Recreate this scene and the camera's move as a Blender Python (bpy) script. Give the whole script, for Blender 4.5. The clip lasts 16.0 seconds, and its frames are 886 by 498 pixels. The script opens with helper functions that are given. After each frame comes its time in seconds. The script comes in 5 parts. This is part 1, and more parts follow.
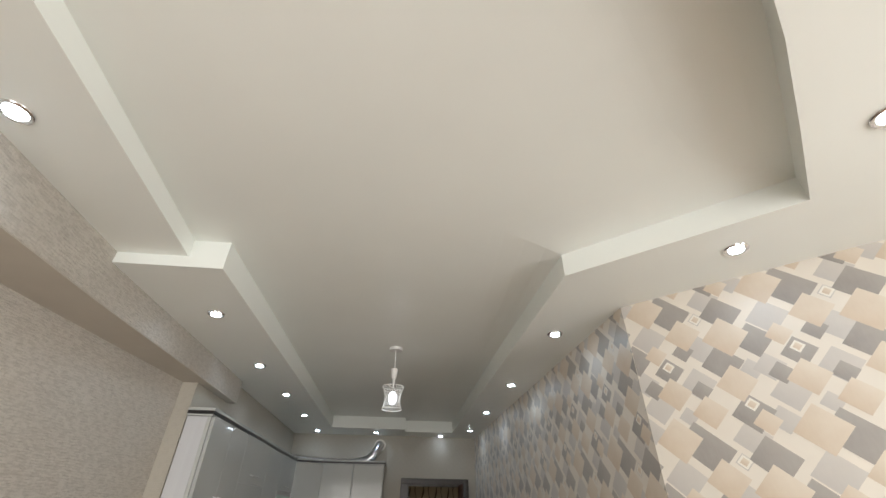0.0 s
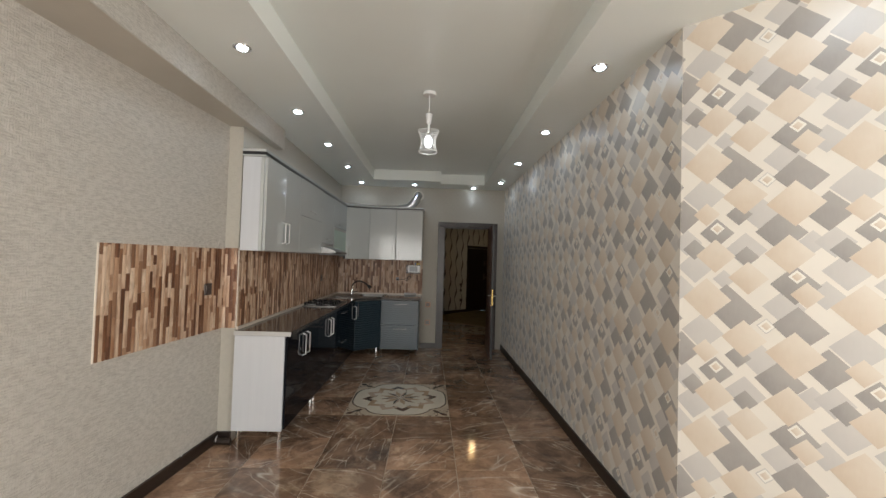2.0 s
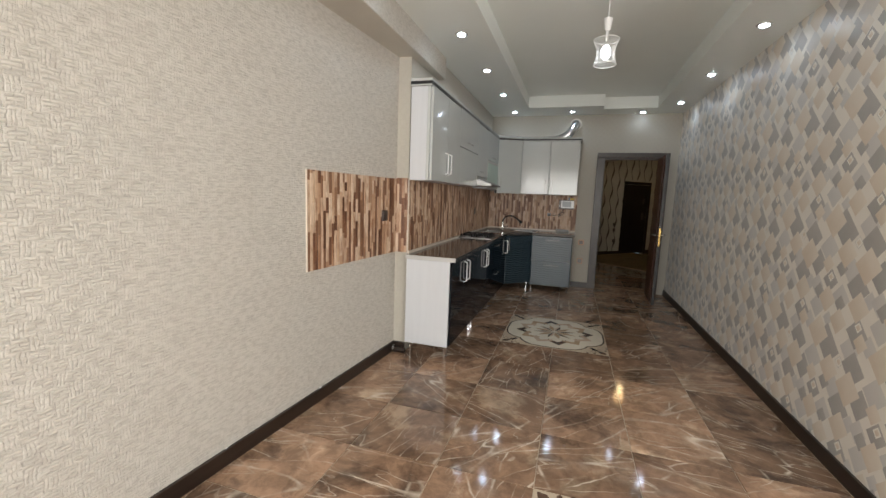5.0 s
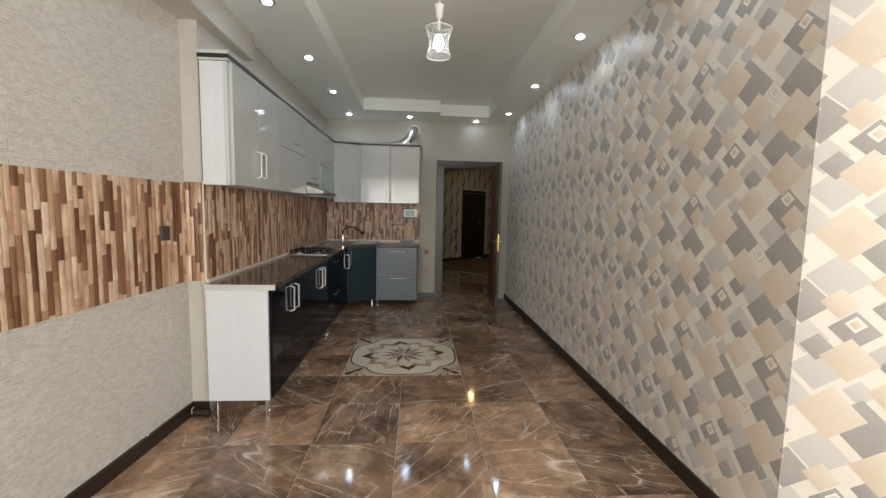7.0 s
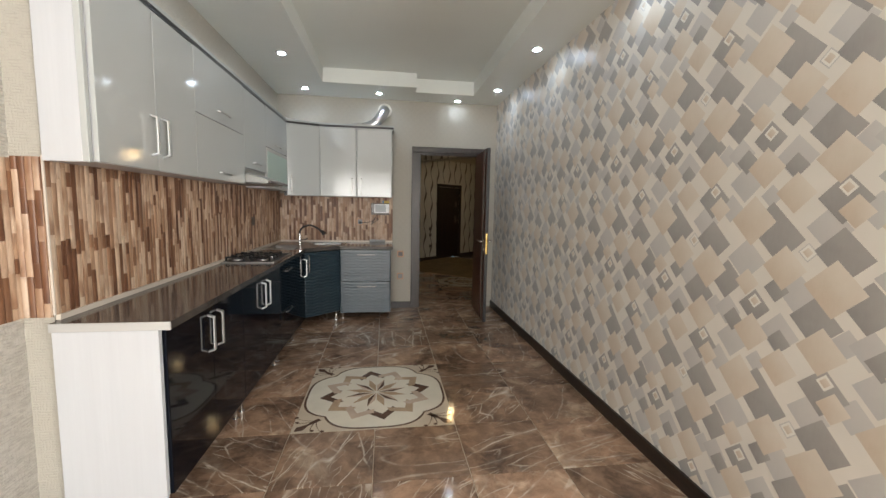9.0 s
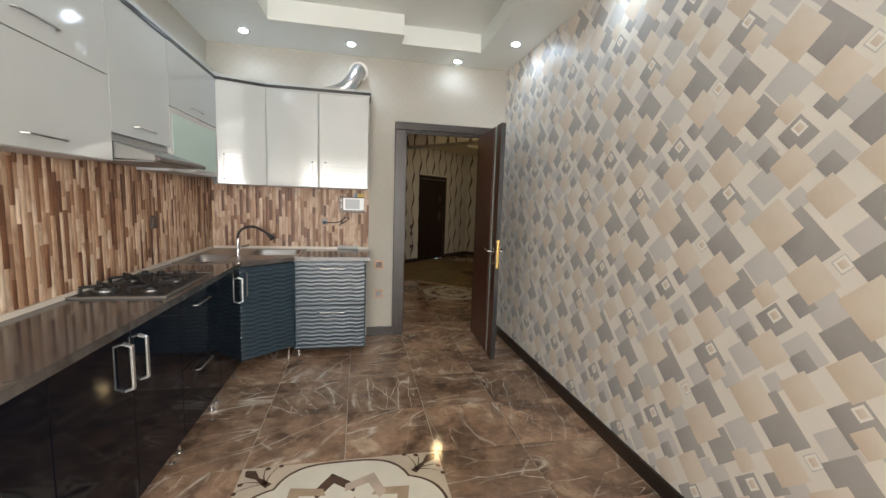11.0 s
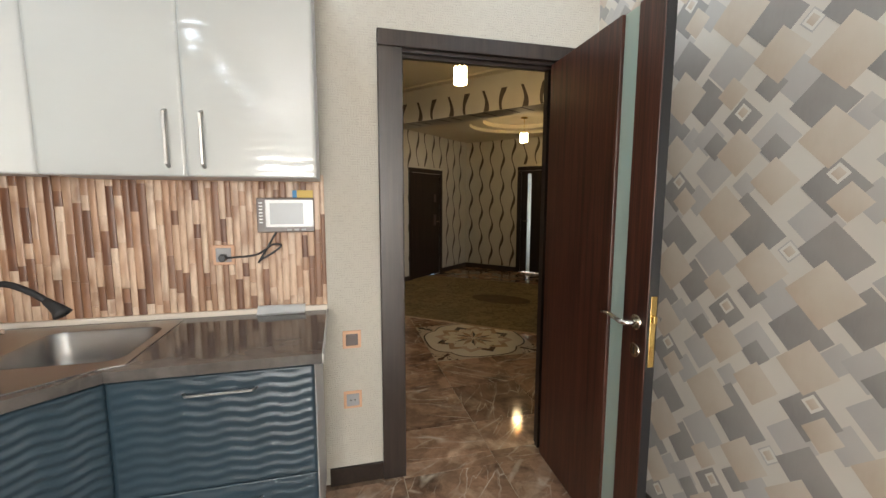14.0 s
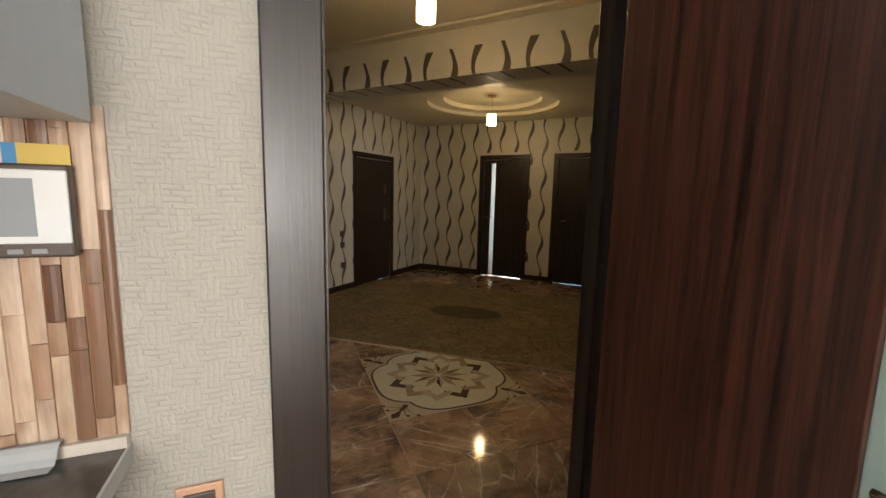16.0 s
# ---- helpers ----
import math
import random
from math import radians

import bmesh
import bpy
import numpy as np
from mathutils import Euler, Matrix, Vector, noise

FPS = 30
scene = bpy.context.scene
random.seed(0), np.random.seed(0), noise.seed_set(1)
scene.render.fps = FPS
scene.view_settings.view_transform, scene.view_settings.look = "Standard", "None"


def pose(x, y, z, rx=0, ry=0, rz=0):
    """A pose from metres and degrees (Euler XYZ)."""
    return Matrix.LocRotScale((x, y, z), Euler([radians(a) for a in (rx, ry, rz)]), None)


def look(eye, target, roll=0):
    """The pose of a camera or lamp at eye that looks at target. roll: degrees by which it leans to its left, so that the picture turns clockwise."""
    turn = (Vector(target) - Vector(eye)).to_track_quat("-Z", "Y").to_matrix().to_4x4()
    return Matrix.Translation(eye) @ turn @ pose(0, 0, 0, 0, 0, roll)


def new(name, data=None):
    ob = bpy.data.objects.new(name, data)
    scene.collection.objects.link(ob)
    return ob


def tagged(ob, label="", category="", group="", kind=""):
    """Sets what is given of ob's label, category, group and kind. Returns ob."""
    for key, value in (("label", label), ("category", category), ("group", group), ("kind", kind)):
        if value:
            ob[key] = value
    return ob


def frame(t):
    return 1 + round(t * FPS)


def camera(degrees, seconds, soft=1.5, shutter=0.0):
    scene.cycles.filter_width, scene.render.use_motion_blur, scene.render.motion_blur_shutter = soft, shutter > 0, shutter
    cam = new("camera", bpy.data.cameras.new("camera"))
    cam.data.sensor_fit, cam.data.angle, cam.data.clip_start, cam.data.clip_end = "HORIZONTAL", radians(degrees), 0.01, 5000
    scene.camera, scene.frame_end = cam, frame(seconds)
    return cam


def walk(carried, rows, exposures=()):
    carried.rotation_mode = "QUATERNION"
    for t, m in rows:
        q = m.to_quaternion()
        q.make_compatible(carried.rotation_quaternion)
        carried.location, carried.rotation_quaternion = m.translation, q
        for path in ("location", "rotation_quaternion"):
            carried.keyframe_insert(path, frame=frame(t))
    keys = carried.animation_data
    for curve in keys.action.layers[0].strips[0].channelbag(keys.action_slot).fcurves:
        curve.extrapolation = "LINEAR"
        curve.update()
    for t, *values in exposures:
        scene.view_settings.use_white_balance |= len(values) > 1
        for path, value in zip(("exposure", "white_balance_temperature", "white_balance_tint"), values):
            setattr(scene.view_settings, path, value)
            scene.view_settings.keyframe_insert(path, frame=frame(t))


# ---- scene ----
cam = camera(94.8, 16.0)
PATH = [
    (0, (0.738, -6.985, 1.689), (0.911, -5.319, 2.782), 0.7),
    (0.5, (0.74, -6.977, 1.649), (0.878, -5.188, 2.533), 0.8),
    (1, (0.753, -6.965, 1.602), (0.875, -5.055, 2.181), 0.9),
    (1.5, (0.756, -6.952, 1.542), (0.855, -4.975, 1.827), 1.2),
    (2, (0.738, -6.941, 1.487), (0.804, -4.942, 1.543), 1.7),
    (2.5, (0.719, -6.939, 1.437), (0.717, -4.943, 1.31), 2.1),
    (3, (0.703, -6.934, 1.399), (0.564, -4.954, 1.156), 2.2),
    (3.5, (0.662, -6.947, 1.394), (0.318, -4.998, 1.108), 2.1),
    (3.7, (0.645, -6.959, 1.396), (0.211, -5.028, 1.108), 2.0),
    (4.75, (0.56, -6.9, 1.402), (-0.05, -5.015, 1.136), 2.1),
    (5.8, (0.507, -6.789, 1.408), (0.238, -4.822, 1.169), 2.1),
    (6, (0.496, -6.736, 1.405), (0.34, -4.756, 1.171), 2.0),
    (6.5, (0.511, -6.579, 1.396), (0.555, -4.592, 1.169), 1.6),
    (7, (0.569, -6.335, 1.394), (0.704, -4.349, 1.201), 1.2),
    (7.5, (0.569, -6.168, 1.384), (0.727, -4.185, 1.171), 0.6),
    (8, (0.482, -5.954, 1.38), (0.696, -3.979, 1.151), 0.2),
    (8.5, (0.458, -5.744, 1.377), (0.719, -3.775, 1.145), 0.4),
    (9, (0.528, -5.432, 1.375), (0.812, -3.464, 1.166), 1.1),
    (9.2, (0.551, -5.328, 1.381), (0.838, -3.36, 1.168), 1.4),
    (11.3, (0.535, -3.885, 1.396), (0.947, -1.942, 1.16), 1.9),
    (11.5, (0.545, -3.739, 1.401), (0.952, -1.795, 1.166), 1.8),
    (12, (0.615, -3.364, 1.388), (0.968, -1.406, 1.189), 1.1),
    (12.5, (0.633, -2.994, 1.409), (0.981, -1.035, 1.205), 0.8),
    (13, (0.621, -2.622, 1.405), (1.026, -0.676, 1.184), 0.2),
    (13.5, (0.694, -2.236, 1.399), (1.129, -0.296, 1.183), -0.4),
    (14, (0.695, -1.926, 1.386), (1.185, -0.002, 1.15), 0.1),
    (14.5, (0.67, -1.631, 1.384), (1.235, 0.269, 1.118), 0.0),
    (15, (0.771, -1.348, 1.363), (1.382, 0.537, 1.093), 0.3),
    (15.5, (0.873, -1.128, 1.361), (1.534, 0.741, 1.095), 0.9),
    (16, (0.908, -0.879, 1.363), (1.639, 0.964, 1.099), 1.3),
]
EXPOSURES = [(0.0, -0.79), (1.0, -0.75), (1.5, -0.72), (2.0, -0.61), (2.5, -0.49), (3.5, -0.32), (6.0, -0.27), (7.0, -0.17), (8.0, 0.03), (9.0, 0.25), (11.5, 1.0), (12.5, 1.15), (14.0, 1.34), (15.0, 1.45), (16.0, 1.45)]
walk(cam, [(t, look(eye, target, roll)) for t, eye, target, roll in PATH], EXPOSURES)

# ---- light ----
world = bpy.data.worlds.new("world")
world.use_nodes = True
scene.world = world
sky = world.node_tree.nodes.new("ShaderNodeTexSky")
sky.sky_type, sky.sun_disc = 'NISHITA', False
sky.sun_elevation, sky.sun_rotation = radians(38), radians(200)
world.node_tree.links.new(sky.outputs[0], world.node_tree.nodes["Background"].inputs[0])
world.node_tree.nodes["Background"].inputs[1].default_value = 0.1

SIDE_FILL_WATTS = 162.0
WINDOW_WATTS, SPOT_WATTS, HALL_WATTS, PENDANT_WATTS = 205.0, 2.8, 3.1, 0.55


def lamp(name, kind, m, watts, colour, size=0.03, size_y=None, cone=None):
    data = bpy.data.lights.new(name, kind)
    data.energy, data.color = watts, colour
    if kind == 'AREA':
        data.shape, data.size, data.size_y = 'RECTANGLE', size, size_y
    else:
        data.shadow_soft_size = size
    if cone:
        data.spot_size, data.spot_blend = radians(cone), 0.6
    ob = new(name, data)
    ob.matrix_basis = m
    return ob


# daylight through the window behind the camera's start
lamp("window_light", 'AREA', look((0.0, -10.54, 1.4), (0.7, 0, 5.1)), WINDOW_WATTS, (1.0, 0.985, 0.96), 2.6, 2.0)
# added fill from an unseen side window, brightening the left wall and ceiling
lamp("side_window_light", 'AREA', look((3.70, -8.3, 1.5), (-1.0, -7.2, 1.3)), SIDE_FILL_WATTS, (1.0, 0.985, 0.96), 1.6, 1.75)


# ---- materials ----
class Nodes:
    """A small builder for one node material."""

    def __init__(self, name):
        self.m = bpy.data.materials.new(name)
        self.m.use_nodes = True
        self.t = self.m.node_tree
        self.b = self.t.nodes["Principled BSDF"]
        self.pos = self.t.nodes.new("ShaderNodeNewGeometry").outputs["Position"]

    def link(self, a, b):
        self.t.links.new(a, b)

    def put(self, sock, v):
        if isinstance(v, bpy.types.NodeSocket):
            self.link(v, sock)
        elif isinstance(v, (tuple, list)) and len(v) == 3 and sock.type == 'RGBA':
            sock.default_value = (*v, 1)
        else:
            sock.default_value = v

    def math(self, op, a, b=0.0, c=0.0):
        n = self.t.nodes.new("ShaderNodeMath")
        n.operation = op
        for s, v in zip(n.inputs, (a, b, c)):
            self.put(s, v)
        return n.outputs[0]

    def vmath(self, op, a, b):
        n = self.t.nodes.new("ShaderNodeVectorMath")
        n.operation = op
        self.put(n.inputs[0], a), self.put(n.inputs[1], b)
        return n.outputs[0]

    def scaled(self, s, vec=None):
        return self.vmath('MULTIPLY', vec or self.pos, s)

    def sep(self, vec=None):
        n = self.t.nodes.new("ShaderNodeSeparateXYZ")
        self.link(vec or self.pos, n.inputs[0])
        return n.outputs

    def comb(self, x, y, z=0.0):
        n = self.t.nodes.new("ShaderNodeCombineXYZ")
        for s, v in zip(n.inputs, (x, y, z)):
            self.put(s, v)
        return n.outputs[0]

    def noise(self, scale, detail=4.0, rough=0.55, vec=None, distort=0.0):
        n = self.t.nodes.new("ShaderNodeTexNoise")
        n.inputs["Scale"].default_value, n.inputs["Detail"].default_value = scale, detail
        n.inputs["Roughness"].default_value, n.inputs["Distortion"].default_value = rough, distort
        self.link(vec or self.pos, n.inputs["Vector"])
        return n.outputs[0]

    def ramp(self, fac, *stops):
        n = self.t.nodes.new("ShaderNodeValToRGB")
        el = n.color_ramp.elements
        while len(el) < len(stops):
            el.new(0.5)
        for e, (p, c) in zip(el, stops):
            e.position = p
            e.color = (c, c, c, 1) if isinstance(c, (int, float)) else (*c, 1)
        self.link(fac, n.inputs[0])
        return n.outputs[0]

    def mix(self, fac, a, b, blend='MIX'):
        n = self.t.nodes.new("ShaderNodeMix")
        n.data_type, n.blend_type = 'RGBA', blend
        self.put(n.inputs[0], fac), self.put(n.inputs[6], a), self.put(n.inputs[7], b)
        return n.outputs[2]

    def random(self):
        return self.t.nodes.new("ShaderNodeObjectInfo").outputs["Random"]

    def island(self):
        return self.t.nodes.new("ShaderNodeNewGeometry").outputs["Random Per Island"]

    def bump(self, height, dist=0.002, strength=1.0):
        n = self.t.nodes.new("ShaderNodeBump")
        n.inputs["Distance"].default_value, n.inputs["Strength"].default_value = dist, strength
        self.link(height, n.inputs["Height"])
        self.link(n.outputs[0], self.b.inputs["Normal"])

    def done(self, colour=None, rough=None, metal=None, coat=None):
        for key, v in (("Base Color", colour), ("Roughness", rough), ("Metallic", metal), ("Coat Weight", coat)):
            if v is not None:
                self.put(self.b.inputs[key], v)
        return self.m


def painted(name, colour, rough=0.5, var=0.06, scale=3.0, fine=60.0, bump=0.0004, metal=0.0, coat=0.0, wear=0.1, sheen=False):
    """A paint, plastic, lacquer or metal: broad and fine variation, slight relief."""
    n = Nodes(name)
    broad, grain = n.noise(scale, 3), n.noise(fine, 3)
    lo, hi = tuple(c * (1 - var) for c in colour), tuple(min(1, c * (1 + var)) for c in colour)
    c = n.mix(n.ramp(broad, (0.3, 0.0), (0.7, 1.0)), lo, hi)
    c = n.mix(n.math('MULTIPLY', grain, var), c, lo)
    r = n.math('ADD', rough - wear * 0.5 * rough, n.math('MULTIPLY', broad, wear * rough))
    if bump:
        n.bump(grain, bump, 0.5)
    if sheen:
        pearly(n)
    return n.done(c, r, metal, coat)


def woven_paper(name, light, dark, k=1.0, depth=0.004, upright=1.0, dashes=0.0):
    """Embossed wallpaper: short raised dashes laid like a basket weave, the relief's shade mixed into the colour."""
    n = Nodes(name)
    x, y, z = n.sep()
    wob, wob2 = n.noise(9.0, 2), n.noise(14.0, 3, 0.6)
    h = n.math('ADD', n.math('ADD', x, y), n.math('MULTIPLY', wob2, 0.03))
    z = n.math('ADD', z, n.math('MULTIPLY', wob, 0.022))
    heights = []
    for across in (False, True):
        t = n.t.nodes.new("ShaderNodeTexBrick")
        t.inputs["Scale"].default_value = 1.0
        t.inputs["Brick Width"].default_value, t.inputs["Row Height"].default_value = 0.048 * k, 0.013 * k
        t.inputs["Mortar Size"].default_value, t.inputs["Mortar Smooth"].default_value = 0.0028, 0.6
        t.inputs["Color1"].default_value = (1, 1, 1, 1)
        t.inputs["Color2"].default_value = (0.72, 0.72, 0.72, 1)
        t.inputs["Mortar"].default_value = (0, 0, 0, 1)
        n.link(n.comb(z, h) if across else n.comb(h, z), t.inputs["Vector"])
        heights.append(t.outputs["Color"])
    cell = n.t.nodes.new("ShaderNodeTexChecker")
    cell.inputs["Scale"].default_value = 1 / (0.051 * k)
    n.link(n.comb(n.math('ADD', h, 0.013), n.math('ADD', z, n.math('MULTIPLY', wob, 0.01)), 0.0), cell.inputs["Vector"])
    relief = n.mix(n.math('MULTIPLY', cell.outputs["Fac"], upright), heights[0], heights[1])
    broad = n.noise(1.7, 3)
    seen = n.ramp(n.noise(48.0, 3, 0.7), (0.38, 0.25), (0.60, 1.0))
    # shade of the grooves painted as dark colour, fainter in upright cells
    groove_shade = n.math('MULTIPLY', n.math('SUBTRACT', 1.0, relief), seen)
    groove_shade = n.math('MULTIPLY', groove_shade, n.math('SUBTRACT', 1.0, n.math('MULTIPLY', cell.outputs["Fac"], 0.55)))
    # dark streaks painted for the shadows under the raised dashes
    dash_shade = n.ramp(n.noise(1.0, 4, 0.65, n.scaled((24.0 / k, 24.0 / k, 75.0 / k))), (0.44, 0.0), (0.62, 1.0))
    c = n.mix(n.math('MULTIPLY', groove_shade, 1.0 - dashes), light, dark)
    c = n.mix(n.math('MULTIPLY', dash_shade, dashes), c, dark)
    c = n.mix(n.math('MULTIPLY', broad, 0.25), c, dark)
    n.bump(n.mix(dashes, relief, n.math('SUBTRACT', 1.0, dash_shade)), depth, 0.85)
    return n.done(c, 0.62)


def marble(name, dark, mid, tan, vein, rough=0.06):
    """Polished emperador-like stone; every tile takes its own stretch of the slab."""
    n = Nodes(name)
    rnd = n.random()
    shift = n.comb(n.math('MULTIPLY', rnd, 37.0), n.math('MULTIPLY', rnd, 91.0), n.math('MULTIPLY', rnd, 17.0))
    v = n.vmath('ADD', n.pos, shift)
    warp = n.t.nodes.new("ShaderNodeTexNoise")
    warp.inputs["Scale"].default_value, warp.inputs["Detail"].default_value = 2.6, 4
    n.link(v, warp.inputs["Vector"])
    wv = n.vmath('ADD', v, n.vmath('MULTIPLY', warp.outputs["Color"], (0.3, 0.3, 0.3)))
    cloud = n.noise(2.6, 5, 0.6, wv)
    base = n.ramp(cloud, (0.36, dark), (0.455, tuple(0.35 * p + 0.65 * q for p, q in zip(dark, mid))), (0.475, mid), (0.58, mid), (0.66, tan))
    base = n.mix(n.math('MULTIPLY', n.noise(26.0, 5, 0.72, wv), 0.45), base, mid)
    base = n.mix(1.0, base, n.ramp(n.noise(6.5, 6, 0.7, wv), (0.40, 0.78), (0.62, 1.35)), 'MULTIPLY')
    base = n.mix(1.0, base, n.ramp(rnd, (0.0, 0.70), (1.0, 1.2)), 'MULTIPLY')
    turn = n.t.nodes.new("ShaderNodeVectorRotate")
    turn.rotation_type = 'Z_AXIS'
    jag = n.t.nodes.new("ShaderNodeTexNoise")
    jag.inputs["Scale"].default_value, jag.inputs["Detail"].default_value = 9.0, 4
    n.link(v, jag.inputs["Vector"])
    n.link(n.vmath('ADD', v, n.vmath('MULTIPLY', jag.outputs["Color"], (0.035, 0.035, 0.0))), turn.inputs["Vector"])
    n.link(n.math('MULTIPLY', rnd, 19.0), turn.inputs["Angle"])

    def ridge(stretch, scale, detail, bend):
        """Thin curving lines where a stretched noise crosses its middle."""
        field = n.noise(scale, detail, 0.5, n.vmath('MULTIPLY', turn.outputs[0], stretch), bend)
        return n.math('ABSOLUTE', n.math('SUBTRACT', field, 0.5))

    cell = n.t.nodes.new("ShaderNodeTexVoronoi")
    cell.feature, cell.voronoi_dimensions = 'DISTANCE_TO_EDGE', '2D'
    cell.inputs["Scale"].default_value = 5.5
    n.link(n.vmath('MULTIPLY', turn.outputs[0], (0.45, 1.7, 1.0)), cell.inputs["Vector"])
    main, second, fine = ridge((0.35, 2.0, 1.0), 1.9, 1.5, 0.25), ridge((0.5, 1.8, 1.0), 4.0, 2.0, 0.3), cell.outputs["Distance"]
    mask = n.ramp(n.noise(2.4, 3, 0.55, v), (0.40, 0.0), (0.60, 1.0))
    patchy = n.ramp(n.noise(7.0, 3, 0.6, v), (0.38, 0.0), (0.62, 1.0))
    veins = n.math('MULTIPLY', n.ramp(main, (0.0, 1.0), (0.004, 0.75), (0.012, 0.0)), n.math('MULTIPLY', n.math('ADD', 0.2, n.math('MULTIPLY', patchy, 0.8)), n.math('ADD', 0.4, n.math('MULTIPLY', mask, 0.6))))
    threads = n.math('MULTIPLY', n.ramp(second, (0.0, 0.65), (0.008, 0.0)), n.math('MULTIPLY', patchy, mask))
    branch = n.math('MULTIPLY', n.math('MULTIPLY', n.ramp(fine, (0.0, 0.95), (0.034, 0.0)), mask), patchy)
    veins = n.math('MAXIMUM', veins, threads)
    haze = n.math('MULTIPLY', n.math('MULTIPLY', n.ramp(main, (0.0, 0.4), (0.06, 0.0)), mask), n.ramp(n.noise(11.0, 5, 0.7, v), (0.40, 0.0), (0.72, 0.9)))
    c = n.mix(n.math('MAXIMUM', n.math('MAXIMUM', veins, branch), haze), base, vein)
    n.bump(n.noise(1.6, 2), 0.0008, 0.25)
    return n.done(c, n.math('ADD', rough, n.math('MULTIPLY', n.noise(11.0, 3), 0.05)))


def wood(name, dark, light, axis=2, rough=0.35, scale=1.0, coat=0.0):
    """Long grain along one axis, with streaks and pores."""
    n = Nodes(name)
    s = [26.0 * scale] * 3
    s[axis] = 0.9 * scale
    f = [150.0 * scale] * 3
    f[axis] = 4.0 * scale
    streak = n.noise(1.0, 5, 0.65, n.scaled(tuple(s)), 0.5)
    pore = n.noise(1.0, 3, 0.6, n.scaled(tuple(f)))
    c = n.ramp(streak, (0.28, dark), (0.52, tuple((a + b) / 2 for a, b in zip(dark, light))), (0.78, light))
    c = n.mix(n.math('MULTIPLY', n.ramp(pore, (0.45, 0.0), (0.7, 1.0)), 0.5), c, dark)
    n.bump(pore, 0.0006, 0.4)
    return n.done(c, n.math('ADD', rough - 0.06, n.math('MULTIPLY', streak, 0.12)), 0.0, coat)


def strip_wood(name, per_object=True):
    """Glazed wood-look strips, each with its own tone and figure."""
    n = Nodes(name)
    rnd = n.random() if per_object else n.island()
    v = n.vmath('ADD', n.pos, n.comb(n.math('MULTIPLY', rnd, 41.0), n.math('MULTIPLY', rnd, 23.0), n.math('MULTIPLY', rnd, 67.0)))
    tone = n.ramp(rnd, (0.0, (0.10, 0.040, 0.021)), (0.13, (0.15, 0.064, 0.033)), (0.30, (0.235, 0.122, 0.069)),
                  (0.38, (0.47, 0.285, 0.175)), (0.62, (0.62, 0.44, 0.305)), (1.0, (0.72, 0.56, 0.42)))
    fig = n.noise(1.0, 4, 0.6, n.vmath('MULTIPLY', v, (38.0, 38.0, 5.0)), 1.2)
    knot = n.noise(7.0, 3, 0.55, v)
    stain = n.noise(1.0, 2, 0.5, n.vmath('MULTIPLY', v, (16.0, 16.0, 6.0)))
    c = n.mix(n.ramp(stain, (0.47, 0.0), (0.66, 0.7)), tone, (0.27, 0.125, 0.062))
    c = n.mix(n.ramp(fig, (0.4, 0.0), (0.75, 0.4)), c, (0.20, 0.10, 0.055))
    c = n.mix(n.ramp(knot, (0.6, 0.0), (0.78, 0.55)), c, (0.13, 0.06, 0.032))
    n.bump(fig, 0.0005, 0.3)
    return n.done(c, 0.4)


def frosted(name, colour, rough=0.35, see=0.35):
    n = Nodes(name)
    n.b.inputs["Transmission Weight"].default_value = see
    n.bump(n.noise(400.0, 2), 0.0004, 0.3)
    return n.done(n.mix(n.noise(4.0, 2), colour, tuple(c * 0.93 for c in colour)), rough)


def glowing(name, colour, strength):
    n = Nodes(name)
    n.b.inputs["Emission Color"].default_value = (*colour, 1)
    n.b.inputs["Emission Strength"].default_value = strength
    return n.done(colour, 0.4)


def pearly(n):
    """The paper's pearl finish: a pale sheen at flat angles."""
    n.b.inputs["Sheen Weight"].default_value, n.b.inputs["Sheen Roughness"].default_value = 0.48, 0.42
    n.b.inputs["Sheen Tint"].default_value = (1.0, 0.98, 0.95, 1)


def fading_print(name, deep, pale, keep=0.0, rough=0.38):
    """A printed square whose ink thins towards one corner."""
    n = Nodes(name)
    u, v, _ = n.sep(n.t.nodes.new("ShaderNodeTexCoord").outputs["UV"])
    blot, hatch = n.noise(7.0, 3), n.noise(1.0, 3, 0.6, n.scaled((90.0, 90.0, 25.0)))
    fade = n.math('ADD', n.math('MULTIPLY', u, 0.55), n.math('MULTIPLY', v, 0.45))
    fade = n.math('ADD', n.math('MULTIPLY', fade, 0.8), n.math('MULTIPLY', blot, 0.5))
    c = n.mix(n.ramp(fade, (0.35, 0.0), (0.95, 1.0 - keep)), deep, pale)
    c = n.mix(n.math('MULTIPLY', hatch, 0.3), c, pale)
    n.bump(n.noise(180.0, 3), 0.0006, 0.5)
    pearly(n)
    return n.done(c, rough)


